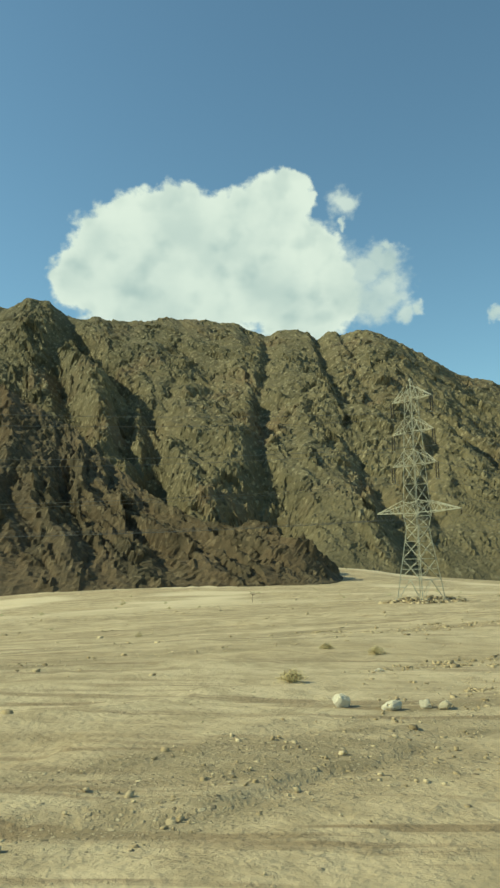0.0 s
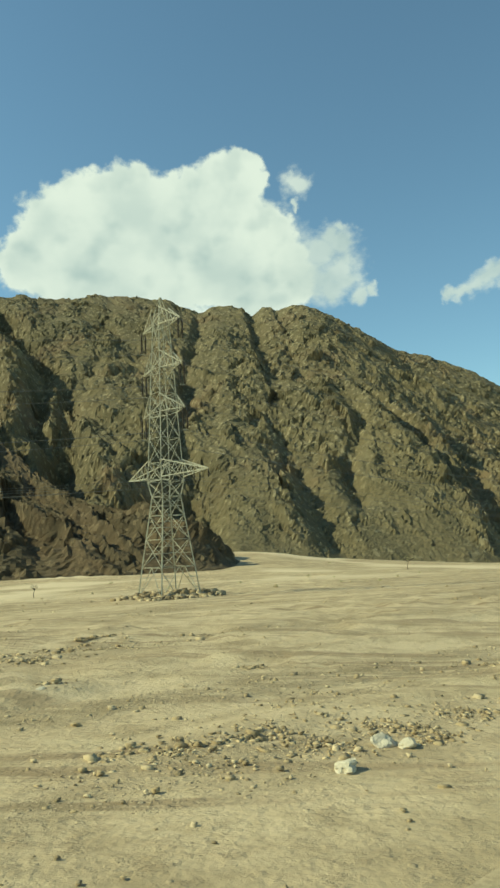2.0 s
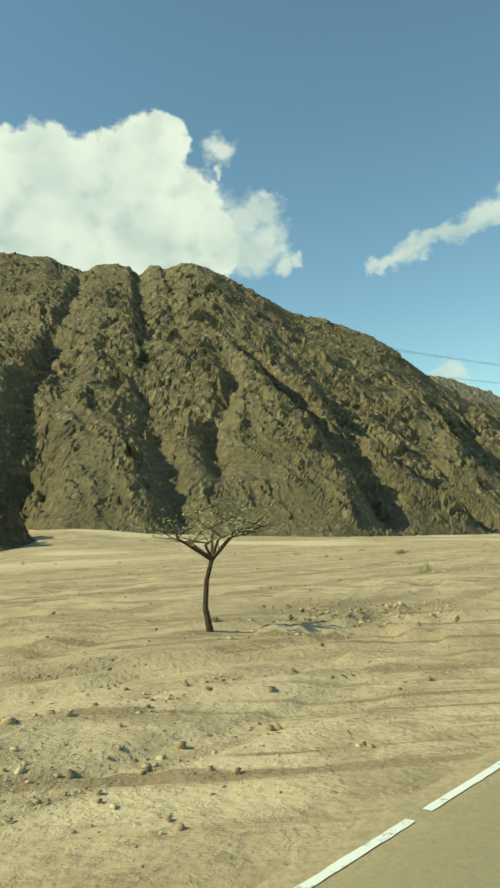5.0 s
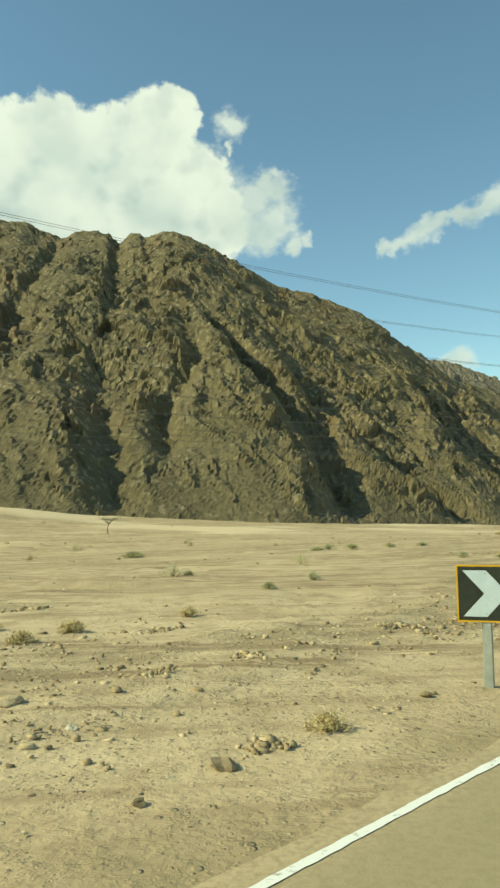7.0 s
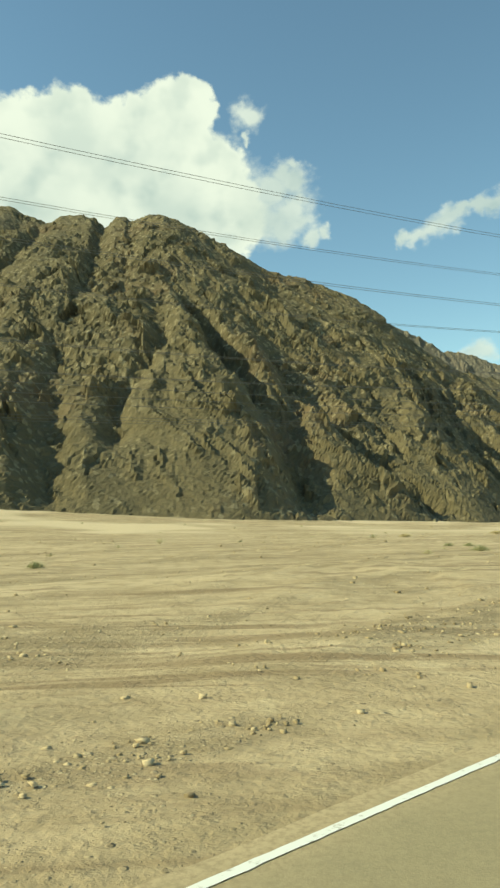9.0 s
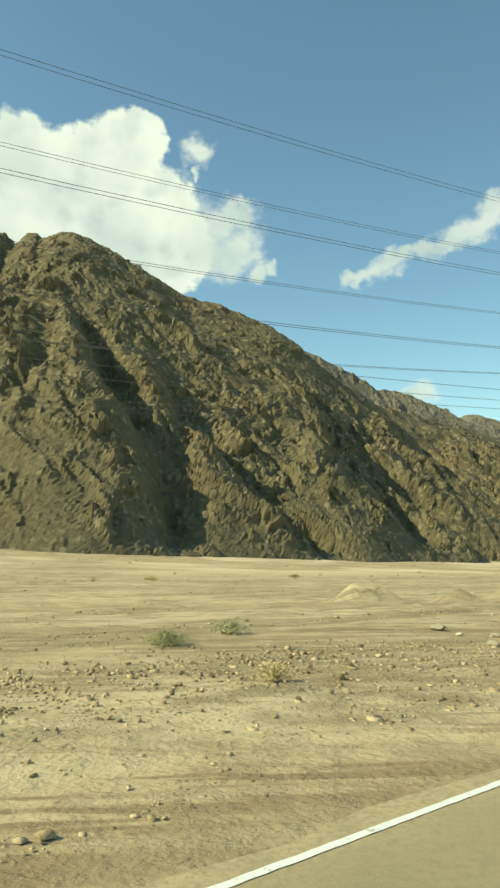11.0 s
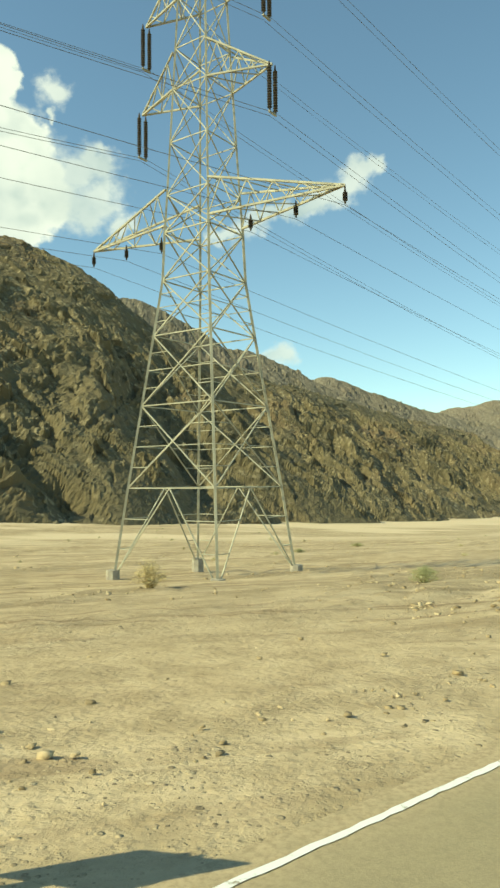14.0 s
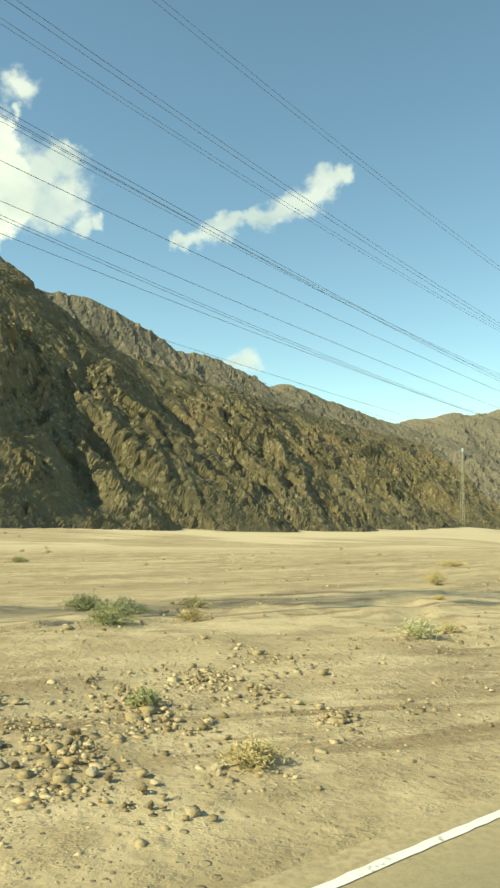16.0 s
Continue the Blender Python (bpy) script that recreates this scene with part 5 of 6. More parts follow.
for x, y, size in ((61.3, 69.0, 0.44), (60.5, 71.1, 0.6), (60.1, 70.6, 0.26), (62.2, 71.8, 0.5), (59.6, 69.6, 0.4), (61.5, 69.9, 0.38), (61.9, 70.0, 0.4), (66.1, 73.3, 0.5), (67.0, 73.9, 0.44), (65.0, 76.5, 0.5), (58.9, 71.6, 0.38), (61.2, 78.3, 0.3), (63.1, 69.9, 0.36),
                   (63.3, 69.5, 0.4), (61.5, 71.7, 0.36), (58.6, 72.0, 0.38), (59.4, 72.2, 0.4), (61.1, 65.4, 0.15), (61.6, 64.8, 0.14), (60.0, 64.8, 0.16), (14.3, 24.5, 0.42), (14.6, 24.7, 0.3)):
    rock("rock", ROCKS, x, y, size, "flat tan stone lying among gravel", "drift stones", 0.22, 0, 0.5)

# the heaps of pale boulders
def boulder_heap(pts, count, lo, hi, label, group, spread):
    for k in range(count):
        f = random.random() * (len(pts) - 1)
        i = int(f)
        x = pts[i][0] + (pts[i + 1][0] - pts[i][0]) * (f - i) + random.gauss(0, spread)
        y = pts[i][1] + (pts[i + 1][1] - pts[i][1]) * (f - i) + random.gauss(0, spread)
        size = 0.8 * (lo + (hi - lo) * random.random() ** 2.0)
        rock("boulder", BOULDERS, x, y, size, label, group, 0.12, random.random() * 0.08, 0.66)


HEAP_ONE = ((219.9, 185.9, 0.38), (220.0, 185.4, 0.44), (220.2, 184.8, 0.5), (221.8, 187.5, 0.36), (220.6, 184.3, 0.62), (222.2, 187.1, 0.48), (222.7, 187.0, 0.62), (221.7, 185.2, 0.55), (221.1, 183.5, 0.42), (222.5, 185.8, 0.4), (222.8, 185.4, 0.42),
            (221.5, 182.9, 0.8), (222.9, 186.0, 0.4), (222.2, 182.6, 0.68), (222.9, 184.2, 0.42), (221.4, 187.2, 0.38), (221.6, 188.7, 0.4), (221.5, 189.3, 0.38), (220.7, 188.1, 0.36), (223.3, 185.1, 0.38), (220.5, 182.8, 0.22), (220.8, 184.1, 0.4), (221.0, 185.6, 0.4))
HEAP_TWO = ((257.7, 202.4, 0.38), (257.8, 201.5, 0.9), (258.1, 200.5, 0.64), (258.9, 203.3, 0.46), (259.2, 203.0, 0.46), (259.7, 203.4, 0.42), (260.0, 203.3, 0.42), (259.3, 202.4, 0.52), (259.9, 202.2, 0.46), (258.7, 200.6, 0.54), (258.8, 200.2, 0.34), (259.2, 200.3, 0.5), (259.7, 200.4, 0.38), (260.4, 202.2, 0.42),
            (260.6, 201.9, 0.36), (260.9, 201.4, 0.56), (260.3, 201.1, 0.36), (260.5, 199.8, 0.38), (260.9, 199.8, 0.5), (261.3, 199.6, 0.46), (260.6, 200.2, 0.3), (257.1, 201.7, 0.3), (258.7, 202.5, 0.34), (260.8, 201.0, 0.38), (260.9, 200.7, 0.34), (259.2, 204.2, 0.36), (260.5, 202.9, 0.36), (258.4, 202.0, 0.38), (259.4, 201.3, 0.5))
HEAP_THREE = ((265.3, 205.6, 0.42), (265.7, 205.5, 0.46), (266.2, 205.4, 0.7), (266.35, 204.8, 0.46), (266.75, 204.8, 0.42))
HEAP_FOUR = ((263.2, 199.5, 0.3), (263.35, 199.2, 0.38), (263.3, 198.85, 0.28), (262.8, 198.9, 0.3), (262.9, 199.15, 0.3), (263.1, 200.0, 0.22), (262.9, 199.7, 0.24), (262.5, 199.3, 0.34), (262.3, 199.0, 0.3), (262.1, 199.5, 0.36), (261.8, 199.2, 0.34))
for heap, label, group in ((HEAP_ONE, "pale weathered boulder in a dumped heap", "first boulder heap"), (HEAP_TWO, "pale weathered boulder in a roadside heap", "second boulder heap"),
                           (HEAP_THREE, "pale boulder in a row on gravel", "third boulder row"), (HEAP_FOUR, "tan angular stone beside the boulder heap", "stones by the second heap")):
    for x, y, size in heap:
        rock("boulder", BOULDERS, x, y, size * (0.9 if y > 204.4 and x > 265 or x > 262 and y < 200.2 else 1.12), label if size < 0.6 else label.replace("pale", "large pale"), group, 0.16, 0, 0.62)
boulder_heap([(220.0, 185.6), (221.2, 185.6), (222.6, 186.6), (222.6, 184.2)], 55, 0.18, 0.5, "pale weathered boulder in a dumped heap", "first boulder heap", 0.7)
boulder_heap([(258.2, 201.6), (259.2, 202.4), (260.2, 201.2), (260.8, 200.4), (261.6, 199.5), (262.5, 199.3)], 85, 0.16, 0.42, "pale weathered boulder in a roadside heap", "second boulder heap", 0.45)

# darker rubble in drifts
for hx, hy, r, count, hi in ((53, 76, 2.2, 26, 0.55), (57, 73.4, 2.4, 34, 0.6), (60.5, 70.6, 2.2, 28, 0.5), (66.5, 77.5, 2.4, 24, 0.5), (121.5, 122.0, 2.5, 12, 0.26), (172.0, 160.5, 3.0, 22, 0.3), (180.0, 163.0, 2.0, 18, 0.28), (263.2, 200.0, 0.8, 20, 0.3), (274.2, 204.8, 1.6, 16, 0.26), (270.0, 203.6, 1.4, 14, 0.26), (82.0, 93.0, 2.0, 16, 0.4), (216.5, 181.5, 1.8, 10, 0.24)):
    for k in range(count):
        x, y = hx + random.gauss(0, r) * 0.82, hy + random.gauss(0, r) * 0.7
        rock("rock", RUBBLES, x, y, 0.09 + (hi * 0.62 - 0.09) * random.random() ** 1.7, "brown broken stone in a drift of rubble", "rubble drifts")

# rubble pad round the first pylon
pr = np.random.default_rng(9)
ang, rad = pr.uniform(0, 2 * np.pi, 700), 6.2 * np.sqrt(pr.uniform(0.0, 1.0, 700))
px_, py_ = 25.2 + rad * np.cos(ang), 113.0 + rad * np.sin(ang)
pz_, _ = ground(px_, py_)
psz = pr.uniform(0.25, 0.8, 700)
tagged(new("rubble_pad", stones_mesh("rubble_pad", np.stack([px_, py_, pz_ + psz * 0.12], -1), psz, 10, RUBBLE, 0.7)), "grey rubble heaped round a pylon's feet", "rubble", "", "stuff")


# ---- plants ----
def tuft(name, x, y, w, h, leaf, label, blades=240, category="bush"):
    """A low desert shrub: thin twigs and many small leaves, ragged and open."""
    ob = root(name, Matrix.Translation((x, y, floor_at(x, y) - 0.02)), label, category)
    tw, lf = bmesh.new(), bmesh.new()
    for k in range(blades):
        a = random.uniform(0, 2 * math.pi)
        lean = random.random() ** 0.7
        tip = Vector((math.cos(a) * lean * w * 0.5, math.sin(a) * lean * w * 0.5, h * (1.05 - 0.75 * lean ** 2) * random.uniform(0.55, 1.0)))
        base = Vector((tip.x * 0.25 * random.random(), tip.y * 0.25 * random.random(), 0))
        mid = base.lerp(tip, 0.5) + Vector((0, 0, 0.12 * h))
        if k % 4 == 0:
            tube(tw, [base, mid, tip], [0.012, 0.008, 0.004], 3)
        for j in range(9):
            p = (mid.lerp(tip, random.random()) if random.random() < 0.75 else base.lerp(mid, random.random())) + Vector((random.gauss(0, 0.04), random.gauss(0, 0.04), random.gauss(0, 0.03))) * (w + 0.3)
            p.z = max(p.z, 0.02)
            d = Vector((random.gauss(0, 1), random.gauss(0, 1), random.gauss(0.5, 0.8))).normalized()
            e = d.orthogonal().normalized()
            ln, wd = random.uniform(0.03, 0.06) * (0.5 + w * 0.45), random.uniform(0.004, 0.010) * (0.5 + w * 0.45)
            v = [lf.verts.new(p + q) for q in (-d * ln, e * wd, d * ln, -e * wd)]
            lf.faces.new(v)
    part("twigs", tw, TWIG, ob)
    part("foliage", lf, leaf, ob)
    return ob


BUSHES = [(238.4, 206.3, 1.6, 1.1, LEAF_DRY, "round dry yellow bush beside a pylon"), (248.2, 203.6, 1.3, 0.62, LEAF_GREEN, "low green bush on the wadi floor"),
                              (243.75, 191.05, 0.62, 0.32, LEAF_GREY, "ragged grey-green tuft by the road"), (244.1, 191.2, 0.6, 0.36, LEAF_GREY, "ragged grey-green tuft by the road"), (244.5, 191.4, 0.7, 0.38, LEAF_GREEN, "ragged green tuft by the road"),
                              (180.6, 170.6, 1.4, 0.5, LEAF_GREY, "dusty grey-green bush on gravel"), (180.3, 162.4, 0.8, 0.4, LEAF_DRY, "dry yellow tuft among stones"),
                              (276.2, 213.2, 1.35, 0.42, LEAF_GREEN, "low green bush on the wadi floor"), (278.4, 214.0, 0.9, 0.5, LEAF_DRY, "dry yellow bush on the wadi floor"), (292.6, 223.6, 1.5, 0.7, LEAF_DRY, "dry yellow bush on the wadi floor"), (282.2, 209.8, 1.2, 0.5, LEAF_GREY, "dusty grey-green bush on the wadi floor"), (283.4, 210.4, 0.7, 0.35, LEAF_DRY, "small dry bush on the wadi floor")]
BUSHES += [(107.5, 116.0, 0.75, 0.36, LEAF_DRY, "dusty grey bush on the sand"), (110.2, 118.1, 0.6, 0.3, LEAF_DRY, "dusty grey bush on the sand"), (115.4, 127.5, 0.7, 0.35, LEAF_GREY, "dusty grey bush on the sand"), (126.7, 140.0, 1.0, 0.5, LEAF_GREY, "dusty grey bush on the sand"), (125.0, 166.7, 1.4, 0.6, LEAF_GREY, "dusty grey bush on the sand"), (72.6, 79.8, 0.6, 0.35, LEAF_DRY, "dry yellow tuft beside stones"), (105.6, 116.4, 0.7, 0.25, LEAF_DRY, "dry yellow tuft on the sand"),
                              (166.8, 166.2, 0.9, 0.6, LEAF_GREY, "dusty grey-green bush on the sand"), (171.9, 154.4, 0.6, 0.3, LEAF_DRY, "dry yellow tuft by the road"), (71.6, 76.2, 0.3, 0.25, LEAF_GREEN, "small green tuft on sand"), (74.4, 76.9, 0.35, 0.25, LEAF_GREY, "small grey tuft on sand"),
                              (8.0, 17.5, 0.9, 0.2, LEAF_DRY, "flattened dry grass on sand"), (11.3, 18.2, 0.8, 0.25, LEAF_GREEN, "sparse green tuft on sand"), (15.5, 25.3, 0.75, 0.3, LEAF_DRY, "dry yellow tuft beside stones"), (17.4, 26.5, 0.7, 0.25, LEAF_DRY, "dry yellow tuft on the sand"), (18.6, 25.0, 0.6, 0.28, LEAF_GREY, "sparse green tuft on sand"), (4.2, 26.0, 0.7, 0.3, LEAF_DRY, "dry yellow tuft on the sand"), (1.0, 19.5, 0.8, 0.35, LEAF_DRY, "dry yellow tuft on the sand"),
                              (260.7, 200.9, 0.75, 0.4, LEAF_DRY, "dry yellow tuft among boulders"), (231.8, 187.5, 0.9, 0.35, LEAF_GREY, "dusty tuft beside the road"), (266.0, 214.0, 0.6, 0.3, LEAF_GREY, "dusty bush on the wadi floor"), (206.0, 178.0, 0.8, 0.3, LEAF_DRY, "dry yellow tuft on the sand")]
DRY_TUFTS = [(45.4, 53.6, 0.79), (170.9, 152.9, 0.94), (171.9, 153.9, 0.56), (173.3, 155.2, 0.72), (167.1, 162.0, 0.64), (107.6, 115.3, 0.82), (106.6, 114.8, 0.75), (110.0, 118.1, 0.75), (111.5, 108.0, 0.64), (7.1, 15.3, 0.69), (2.7, 28.0, 0.6), (279.6, 217.6, 1.17), (287.7, 216.6, 0.56), (313.2, 249.9, 3.46), (275.8, 203.6, 0.83), (131.5, 129.5, 1.21), (128.6, 139.2, 0.78), (191.1, 165.3, 0.82), (181.1, 250.4, 2.48), (204.4, 267.1, 2.65)]
GREEN_TUFTS = [(166.2, 181.6, 1.77), (165.6, 173.5, 0.89), (170.2, 160.2, 0.35), (178.6, 167.9, 1.42), (168.8, 195.8, 1.24), (169.7, 192.8, 1.17), (107.5, 160.5, 2.22), (110.7, 130.4, 0.53), (123.3, 163.6, 1.45), (131.3, 168.2, 1.4), (113.1, 123.6, 0.59), (129.9, 123.7, 0.25), (134.5, 168.1, 1.25), (127.0, 165.6, 1.52), (229.8, 189.8, 0.71), (229.0, 186.9, 0.25), (230.0, 185.6, 1.02), (229.5, 200.9, 0.77), (277.2, 216.6, 1.7), (282.3, 209.5, 1.34), (275.2, 206.0, 0.61), (250.6, 207.4, 1.45), (244.3, 191.4, 1.22), (263.4, 251.1, 1.53), (269.1, 219.2, 0.54), (279.0, 268.4, 2.2), (267.3, 202.3, 0.49), (276.5, 218.3, 1.72)]
near_known = [(q[0], q[1]) for q in BUSHES]
for places, leaf, lab in ((DRY_TUFTS, LEAF_DRY, "sparse dry yellow tuft on the wadi floor"), (GREEN_TUFTS, LEAF_GREEN, "low dusty green bush on the wadi floor")):
    for x, y, w in places:
        if min(math.hypot(x - p, y - q) for p, q in near_known) > 1.2:
            BUSHES.append((x, y, w, min(0.6, 0.13 + 0.2 * w), leaf, lab))
for x, y, w, h, leaf, lab in BUSHES:
    tuft("bush", x, y, w, h, leaf, lab, int(60 + 70 * w))

# small far bushes dotted over the plain
proto = None
for k in range(160):
    s_, l_ = random.uniform(-0.02, 1.35), (math.exp(random.uniform(math.log(16), math.log(190))) if k < 75 else random.uniform(60, 260))
    x, y = (float(q) for q in along(s_, l_))
    if proto is None:
        proto = tuft("bush", x, y, 0.9, 0.4, LEAF_GREY, "small dusty bush dotted over the wadi floor", 40)
        tagged(proto, "", "", "far bushes")
    else:
        k_ = random.uniform(0.55, 1.5) if k < 75 else random.uniform(0.9, 2.1)
        q = copy_thing(proto, Matrix.LocRotScale((x, y, floor_at(x, y) - 0.02), Euler((0, 0, random.uniform(0, 6.28))), (k_, k_, k_ * random.uniform(0.7, 1.1))))


def acacia(x, y, h, spread, label, leaves, seed):
    """A thorn tree: crooked trunk, spreading limbs and a thin flat crown."""
    random.seed(seed)
    ob = root("acacia_tree", Matrix.Translation((x, y, floor_at(x, y) - 0.05)), label, "tree")
    fork = Vector((0.04 * h, 0.02, h * 0.56))
    bm = bmesh.new()
    tube(bm, [(0, 0, 0), (-0.03 * h, 0, h * 0.2), (-0.01 * h, 0.01, h * 0.4), fork], [0.030 * h, 0.022 * h, 0.019 * h, 0.017 * h], 8)
    part("trunk", bm, BARK, ob)
    tips = []
    for k in range(7):
        a = k * 2 * math.pi / 7 + random.uniform(-0.3, 0.3)
        reach = spread * 0.5 * random.uniform(0.55, 1.0)
        end = Vector((math.cos(a) * reach + 0.25 * spread * 0.3, math.sin(a) * reach, h * random.uniform(0.72, 0.95)))
        mid = fork.lerp(end, 0.45) + Vector((random.gauss(0, 0.06 * h), random.gauss(0, 0.06 * h), 0.05 * h))
        bm = bmesh.new()
        tube(bm, [fork, mid, end], [0.016 * h, 0.010 * h, 0.004 * h], 5)
        for j in range(5):
            p = mid.lerp(end, random.random())
            q = p + Vector((random.gauss(0, 0.16 * spread), random.gauss(0, 0.16 * spread), random.uniform(0.02, 0.14) * h))
            tube(bm, [p, q], [0.006 * h, 0.002 * h], 4)
            tips.append((p, q))
        part("limb", bm, BARK, ob)
    bm = bmesh.new()
    for k in range(leaves):
        p, q = random.choice(tips)
        c = p.lerp(q, random.uniform(0.3, 1.15)) + Vector((random.gauss(0, 0.05 * spread), random.gauss(0, 0.05 * spread), random.gauss(0, 0.025 * h)))
        d = Vector((random.gauss(0, 1), random.gauss(0, 1), random.gauss(0, 0.5))).normalized()
        e = d.orthogonal().normalized()
        r = random.uniform(0.02, 0.05)
        bm.faces.new([bm.verts.new(c + w) for w in (-d * r, e * r * 0.5, d * r, -e * r * 0.5)])
    part("crown", bm, LEAF_GREY if h < 3 else LEAF_GREEN, ob)
    return ob


acacia(78.6, 91.0, 3.3, 3.4, "small thorn tree with a thin flat crown", 700, 3)
acacia(97.2, 290.8, 4.4, 6.0, "low spreading thorn tree before the mountain", 1400, 4)
acacia(0.3, 156.7, 2.2, 1.6, "leafless stunted thorn tree on the plain", 60, 8)
random.seed(77)


# ---- road signs ----
def chevron_sign():
    """A square chevron board on a channel post; local y looks out of its face."""
    ob = root("chevron_sign", Matrix(), "black chevron board with white arrow and yellow border", "road sign", "chevron signs")
    bm = bmesh.new()
    # a channel post with a lip on each side
    for lo, hi in (((-0.055, -0.012, -0.5), (0.055, -0.004, 2.0)), ((-0.055, -0.065, -0.5), (-0.047, -0.012, 2.0)), ((0.047, -0.065, -0.5), (0.055, -0.012, 2.0)), ((-0.078, -0.065, -0.5), (-0.055, -0.058, 2.0)), ((0.055, -0.065, -0.5), (0.078, -0.058, 2.0))):
        box(bm, lo, hi)
    part("post", bm, POST, ob, "galvanised steel channel post")
    half, z0 = 0.44, 1.58
    bm = bmesh.new()
    box(bm, (-half, 0.0, z0 - half), (half, 0.006, z0 + half))
    bmesh.ops.bevel(bm, geom=[e for e in bm.edges if abs(e.verts[0].co.y - e.verts[1].co.y) > 0.001], offset=0.025, segments=3, affect="EDGES")
    board = part("board", bm, SIGN_BLACK, ob, "dark faded sign board")
    bm = bmesh.new()
    w = 0.026
    for lo, hi in (((-half, 0.0062, z0 + half - w), (half, 0.0085, z0 + half)), ((-half, 0.0062, z0 - half), (half, 0.0085, z0 - half + w)), ((-half, 0.0062, z0 - half + w), (-half + w, 0.0085, z0 + half - w)), ((half - w, 0.0062, z0 - half + w), (half, 0.0085, z0 + half - w))):
        box(bm, lo, hi)
    part("border", bm, SIGN_YELLOW, board, "yellow border")
    bm = bmesh.new()
    # the arrow points to the reader's right, which is local -x
    pts = [(0.345, 0.355), (-0.01, 0.355), (-0.335, 0.0), (-0.01, -0.355), (0.345, -0.355), (0.025, 0.0)]
    front = [bm.verts.new((x, 0.0095, z0 + z)) for x, z in pts]
    rear = [bm.verts.new((x, 0.0062, z0 + z)) for x, z in pts]
    bm.faces.new((front[0], front[1], front[2], front[5]))
    bm.faces.new((front[5], front[2], front[3], front[4]))
    for i in range(6):
        j = (i + 1) % 6
        bm.faces.new((front[i], rear[i], rear[j], front[j]))
    bmesh.ops.recalc_face_normals(bm, faces=bm.faces)
    part("arrow", bm, SIGN_WHITE, board, "white chevron arrow")
    for bz in (z0 + 0.31, z0 - 0.31):
        bm = bmesh.new()
        tube(bm, [(0, 0.004, bz), (0, 0.016, bz)], 0.011, 8)
        part("bolt", bm, POST, board)
    return ob


first = None
for x, y, up, facing in ((114.44, 109.75, -0.14, 152), (125.22, 117.6, 0.12, 145), (189.13, 162.75, -0.04, 148), (202.35, 170.4, 0.0, 150), (216.4, 177.84, -0.05, 139), (231.75, 184.8, 0.0, 150), (247.13, 191.67, 0.0, 159), (261.3, 197.3, 0.0, 152)):
    s_ = ES[int(np.argmin((EX - x) ** 2 + (EY - y) ** 2))]
    nx, ny = (float(q) for q in edge_normal(s_))
    heading = math.atan2(-nx, ny)
    face = heading - radians(facing)
    m = Matrix.LocRotScale((x, y, floor_at(x, y) + up), Euler((random.uniform(-0.02, 0.02), random.uniform(-0.03, 0.03), face - radians(90))), None)
    if first is None:
        first = chevron_sign()
        first.matrix_basis = m
    else:
        copy_thing(first, m)

# the round sign, seen from behind
sx_, sy_ = 8.28, 13.72
ob = root("round_sign", Matrix.LocRotScale((sx_, sy_, floor_at(sx_, sy_) - 0.1), Euler((0.0, -0.05, radians(-45)), "XYZ"), None), "round road sign seen from its bare metal back", "road sign")
bm = bmesh.new()
tube(bm, [(0, 0.0, 1.88), (0, 0.008, 1.88)], 0.375, 40)
disc = part("disc", bm, SIGN_BACK, ob, "bare pale metal back of the disc")
bm = bmesh.new()
for lo, hi in (((-0.03, -0.055, -0.5), (0.03, -0.048, 2.18)), ((-0.03, -0.055, -0.5), (-0.022, -0.002, 2.18)), ((0.022, -0.055, -0.5), (0.03, -0.002, 2.18))):
    box(bm, lo, hi)
part("post", bm, POST, ob, "galvanised steel post")

# the warning sign, seen from behind
sx_, sy_ = 28.81, 34.04
ob = root("triangular_sign", Matrix.LocRotScale((sx_, sy_, floor_at(sx_, sy_)), Euler((0.0, -0.005, radians(-54)), "XYZ"), None), "triangular road sign seen from its bare metal back", "road sign")
bm = bmesh.new()
corners = [(0.45, 1.36), (0.0, 2.2), (-0.45, 1.36)]
rim = []
for i, (px0, pz0) in enumerate(corners):
    for px1, pz1 in (corners[i - 1], corners[(i + 1) % 3]):
        rim.append((px0 + 0.06 * (px1 - px0), pz0 + 0.06 * (pz1 - pz0)))
lo_, hi_ = [bm.verts.new((u, 0.0, w)) for u, w in rim], [bm.verts.new((u, 0.008, w)) for u, w in rim]
bm.faces.new(lo_)
bm.faces.new(hi_[::-1])
for i in range(6):
    bm.faces.new((lo_[i], hi_[i], hi_[(i + 1) % 6], lo_[(i + 1) % 6]))
bmesh.ops.recalc_face_normals(bm, faces=bm.faces)
part("panel", bm, SIGN_BACK, ob, "bare pale metal back of the triangle")
bm = bmesh.new()
for lo, hi in (((-0.035, -0.06, -0.5), (0.035, -0.052, 2.1)), ((-0.035, -0.06, -0.5), (-0.027, -0.002, 2.1)), ((0.027, -0.06, -0.5), (0.035, -0.002, 2.1))):
    box(bm, lo, hi)
part("post", bm, POST, ob, "galvanised steel channel post")
for bz in (1.5, 1.9):
    bm = bmesh.new()
    box(bm, (-0.05, -0.066, bz - 0.025), (0.05, -0.0605, bz + 0.025))
    part("clamp", bm, POST, ob)

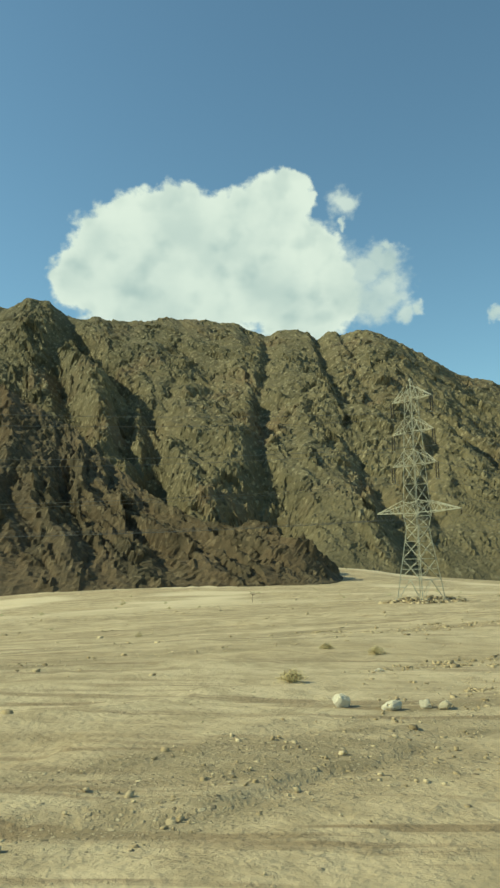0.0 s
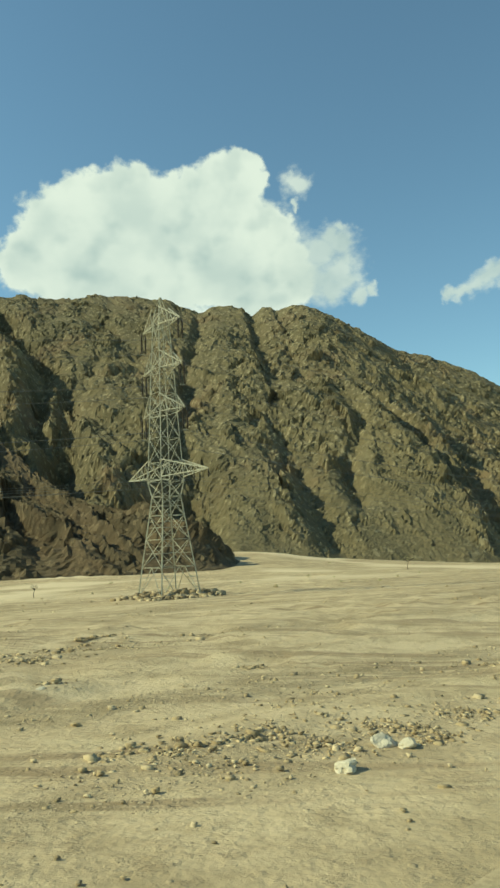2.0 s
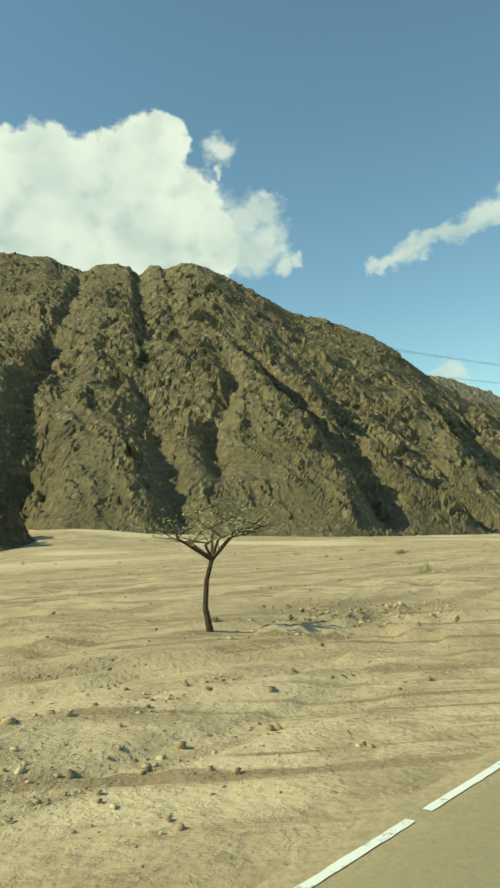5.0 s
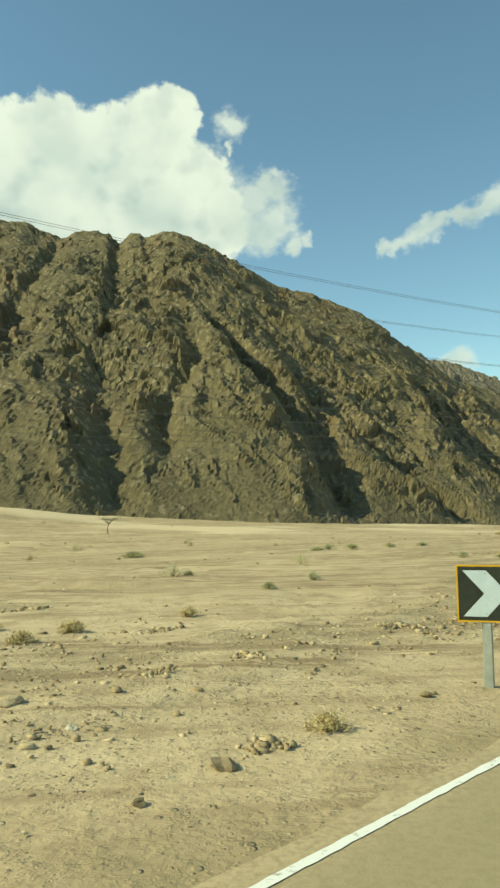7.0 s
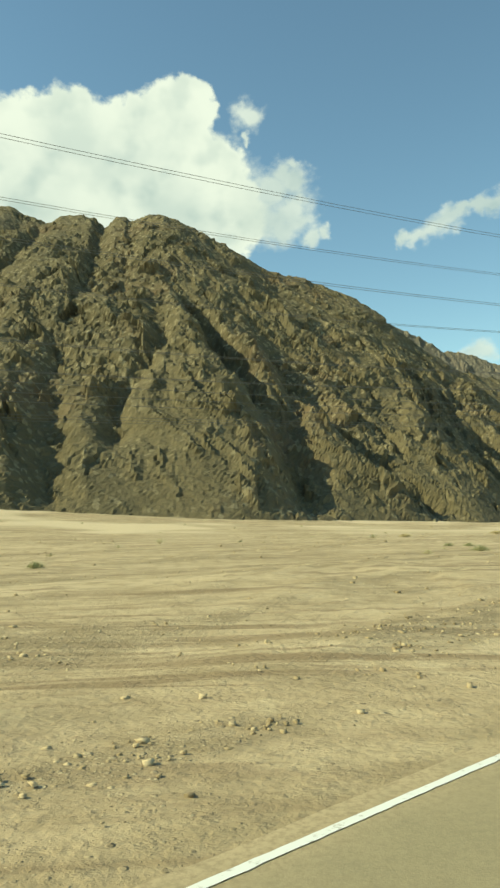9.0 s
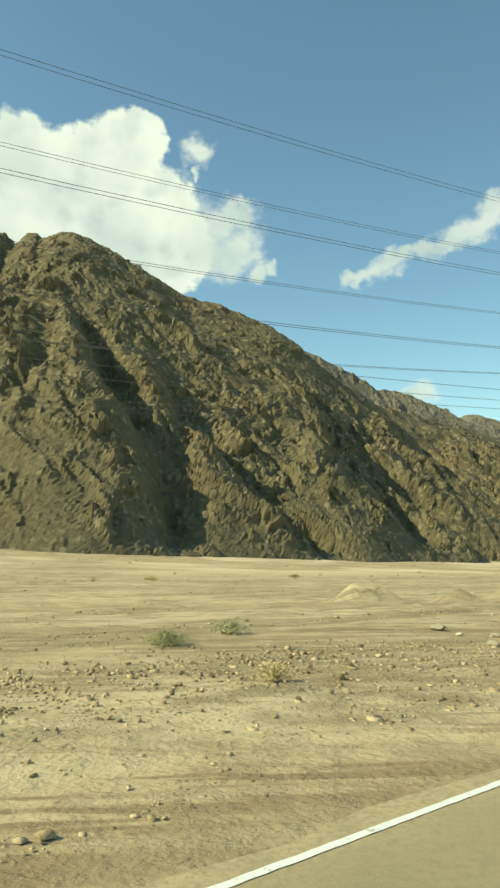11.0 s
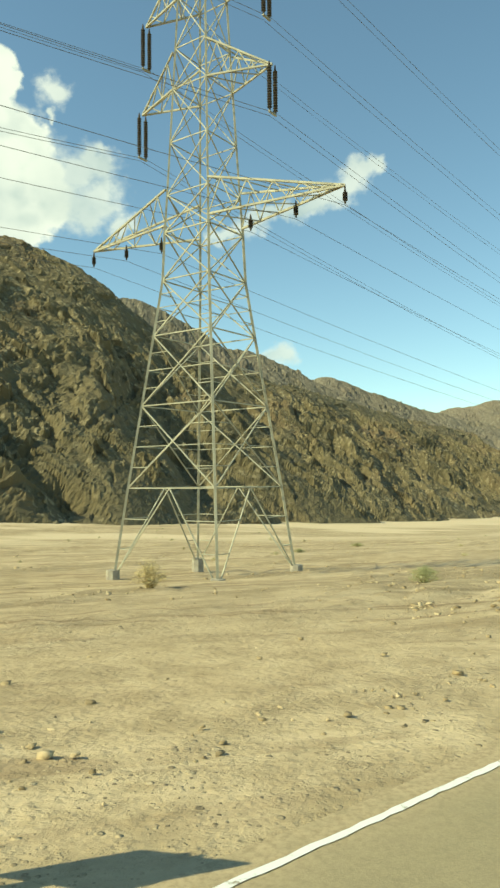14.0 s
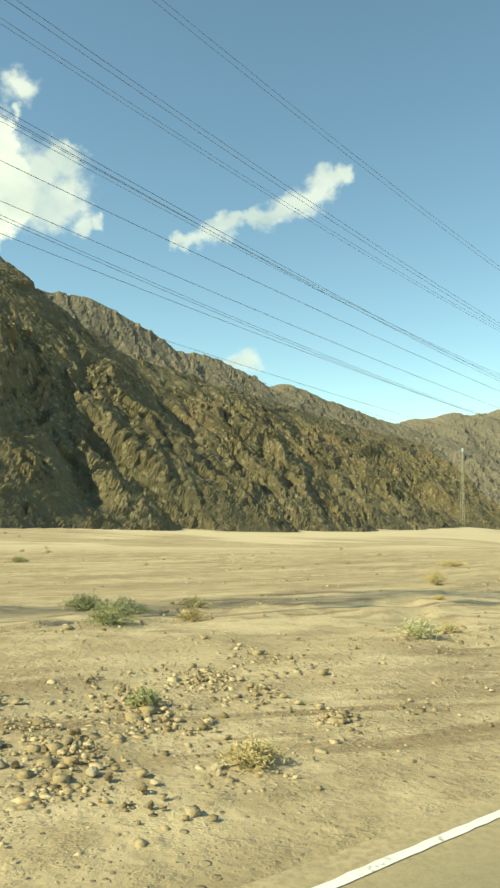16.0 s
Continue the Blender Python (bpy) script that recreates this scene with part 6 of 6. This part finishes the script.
# the standing stone by the road
ux, uy = 3.72, 10.5
bm = bmesh.new()
bmesh.ops.create_icosphere(bm, subdivisions=3, radius=0.5)
for v in bm.verts:
    d = v.co.normalized()
    k = 1 + 0.30 * noise.noise(d * 1.5 + Vector((4.2, 1.1, 0.3))) + 0.10 * noise.noise(d * 4 + Vector((1.0, 7.0, 2.0)))
    for f in ((0.9, -0.3, 0.25), (-0.8, -0.5, 0.2), (0.1, -1, 0.3), (0.5, 0.3, 0.8), (-0.5, 0.2, 0.75), (0.2, -0.6, -0.4)):
        q = d.dot(Vector(f).normalized())
        k = min(k, 0.80 / q) if q > 0.5 else k
    p = d * 0.5 * k
    p.z = min(p.z, 0.33 + 0.12 * p.x)
    v.co = Vector((p.x * 0.42 * (1.1 - 0.35 * p.z) + 0.22 * p.z, p.y * 0.36, (p.z + 0.44) * 0.86))
ob = part("standing_stone", bm, BOULDER)
ob.matrix_basis = Matrix.Translation((ux, uy, floor_at(ux, uy) - 0.08))
tagged(ob, "pale upright angular stone set in roadside sand", "rock")

# a painted marker block with worn marks
mx, my = 12.84, 19.9
ob = root("marker_block", Matrix.LocRotScale((mx, my, floor_at(mx, my) - 0.03), Euler((0.03, 0.0, radians(-6))), None), "small faded yellow marker block with black marks", "marker")
bm = bmesh.new()
box(bm, (-0.18, -0.07, 0), (0.18, 0.07, 0.41))
bmesh.ops.bevel(bm, geom=bm.edges[:], offset=0.012, segments=2, affect="EDGES")
block = part("block", bm, YELLOW, ob)
for lo, hi in (((-0.09, 0.05), (-0.06, 0.14)), ((-0.06, 0.05), (-0.02, 0.07)), ((-0.06, 0.12), (-0.02, 0.14)), ((-0.02, 0.07), (0.0, 0.12)), ((0.04, 0.12), (0.12, 0.145)), ((0.09, 0.04), (0.12, 0.12)), ((0.0, 0.24), (0.10, 0.265)), ((0.07, 0.265), (0.10, 0.33)), ((-0.10, 0.24), (-0.08, 0.26))):
    bm = bmesh.new()
    box(bm, (lo[0], -0.074, lo[1]), (hi[0], -0.0705, hi[1]))
    part("mark", bm, BLACK, block, "black painted bar")

# litter by the road
def litter(name, x, y, w, d, h, mat, label, seed):
    bm = bmesh.new()
    bmesh.ops.create_icosphere(bm, subdivisions=3, radius=0.5)
    for v in bm.verts:
        n_ = v.co.normalized()
        k = 1 + 0.35 * noise.noise(n_ * 1.8 + Vector((seed, 0, 0))) + 0.16 * noise.noise(n_ * 5 + Vector((0, seed, 0)))
        v.co = Vector((n_.x * w, n_.y * d, max(n_.z, -0.15) * h * 2)) * 0.5 * k
    ob = part(name, bm, mat)
    ob.matrix_basis = Matrix.LocRotScale((x, y, floor_at(x, y)), Euler((0, 0, seed)), None)
    tagged(ob, label, "litter")


litter("plastic_bag", 209.85, 175.45, 0.44, 0.36, 0.2, PLASTIC, "crumpled white plastic bag on the verge", 1.3)
litter("plastic_sheet", 209.7, 175.2, 0.5, 0.25, 0.05, RUST, "dark scrap of torn sheeting on the verge", 2.1)
for x, y, ln, rz, lab in ((259.2, 196.55, 0.42, 2.1, "dark splintered plank lying on the verge"), (124.1, 117.35, 0.36, 0.5, "dark splintered plank lying on the verge"), (265.4, 199.6, 0.3, 0.3, "dark splintered stick on the verge")):
    bm = bmesh.new()
    box(bm, (-ln / 2, -0.06, 0), (ln / 2, 0.06, 0.05))
    for v in bm.verts:
        v.co += Vector((random.gauss(0, 0.03), random.gauss(0, 0.015), random.gauss(0, 0.006)))
    ob = part("plank", bm, RUST)
    ob.matrix_basis = Matrix.LocRotScale((x, y, floor_at(x, y) + 0.01), Euler((0.1, 0.25, rz)), None)
    tagged(ob, lab, "plank")

# ---- far mast ----
mast_z = float(ground(725, 781, False)[0][0])
ob = root("mast", Matrix.Translation((725, 781, mast_z)), "slender lattice mast far down the valley", "mast")
for k in range(3):
    a = k * 2.0944
    bm = bmesh.new()
    beam(bm, (2.6 * math.cos(a), 2.6 * math.sin(a), -1), (0.35 * math.cos(a), 0.35 * math.sin(a), 72), 0.34)
    part("leg", bm, STEEL, ob)
    b = a + 2.0944
    bm = bmesh.new()
    for i in range(18):
        f0, f1 = i / 18, (i + 1) / 18
        w0, w1 = 2.6 + (0.35 - 2.6) * f0, 2.6 + (0.35 - 2.6) * f1
        beam(bm, (w0 * math.cos(a), w0 * math.sin(a), 72 * f0), (w1 * math.cos(b), w1 * math.sin(b), 72 * f1), 0.12)
    part("bracing", bm, STEEL, ob)
bm = bmesh.new()
tube(bm, [(0, 0, 70.5), (0, 0, 73.5)], 0.9, 10)
part("antenna_drum", bm, SIGN_WHITE, ob, "white drum antenna")
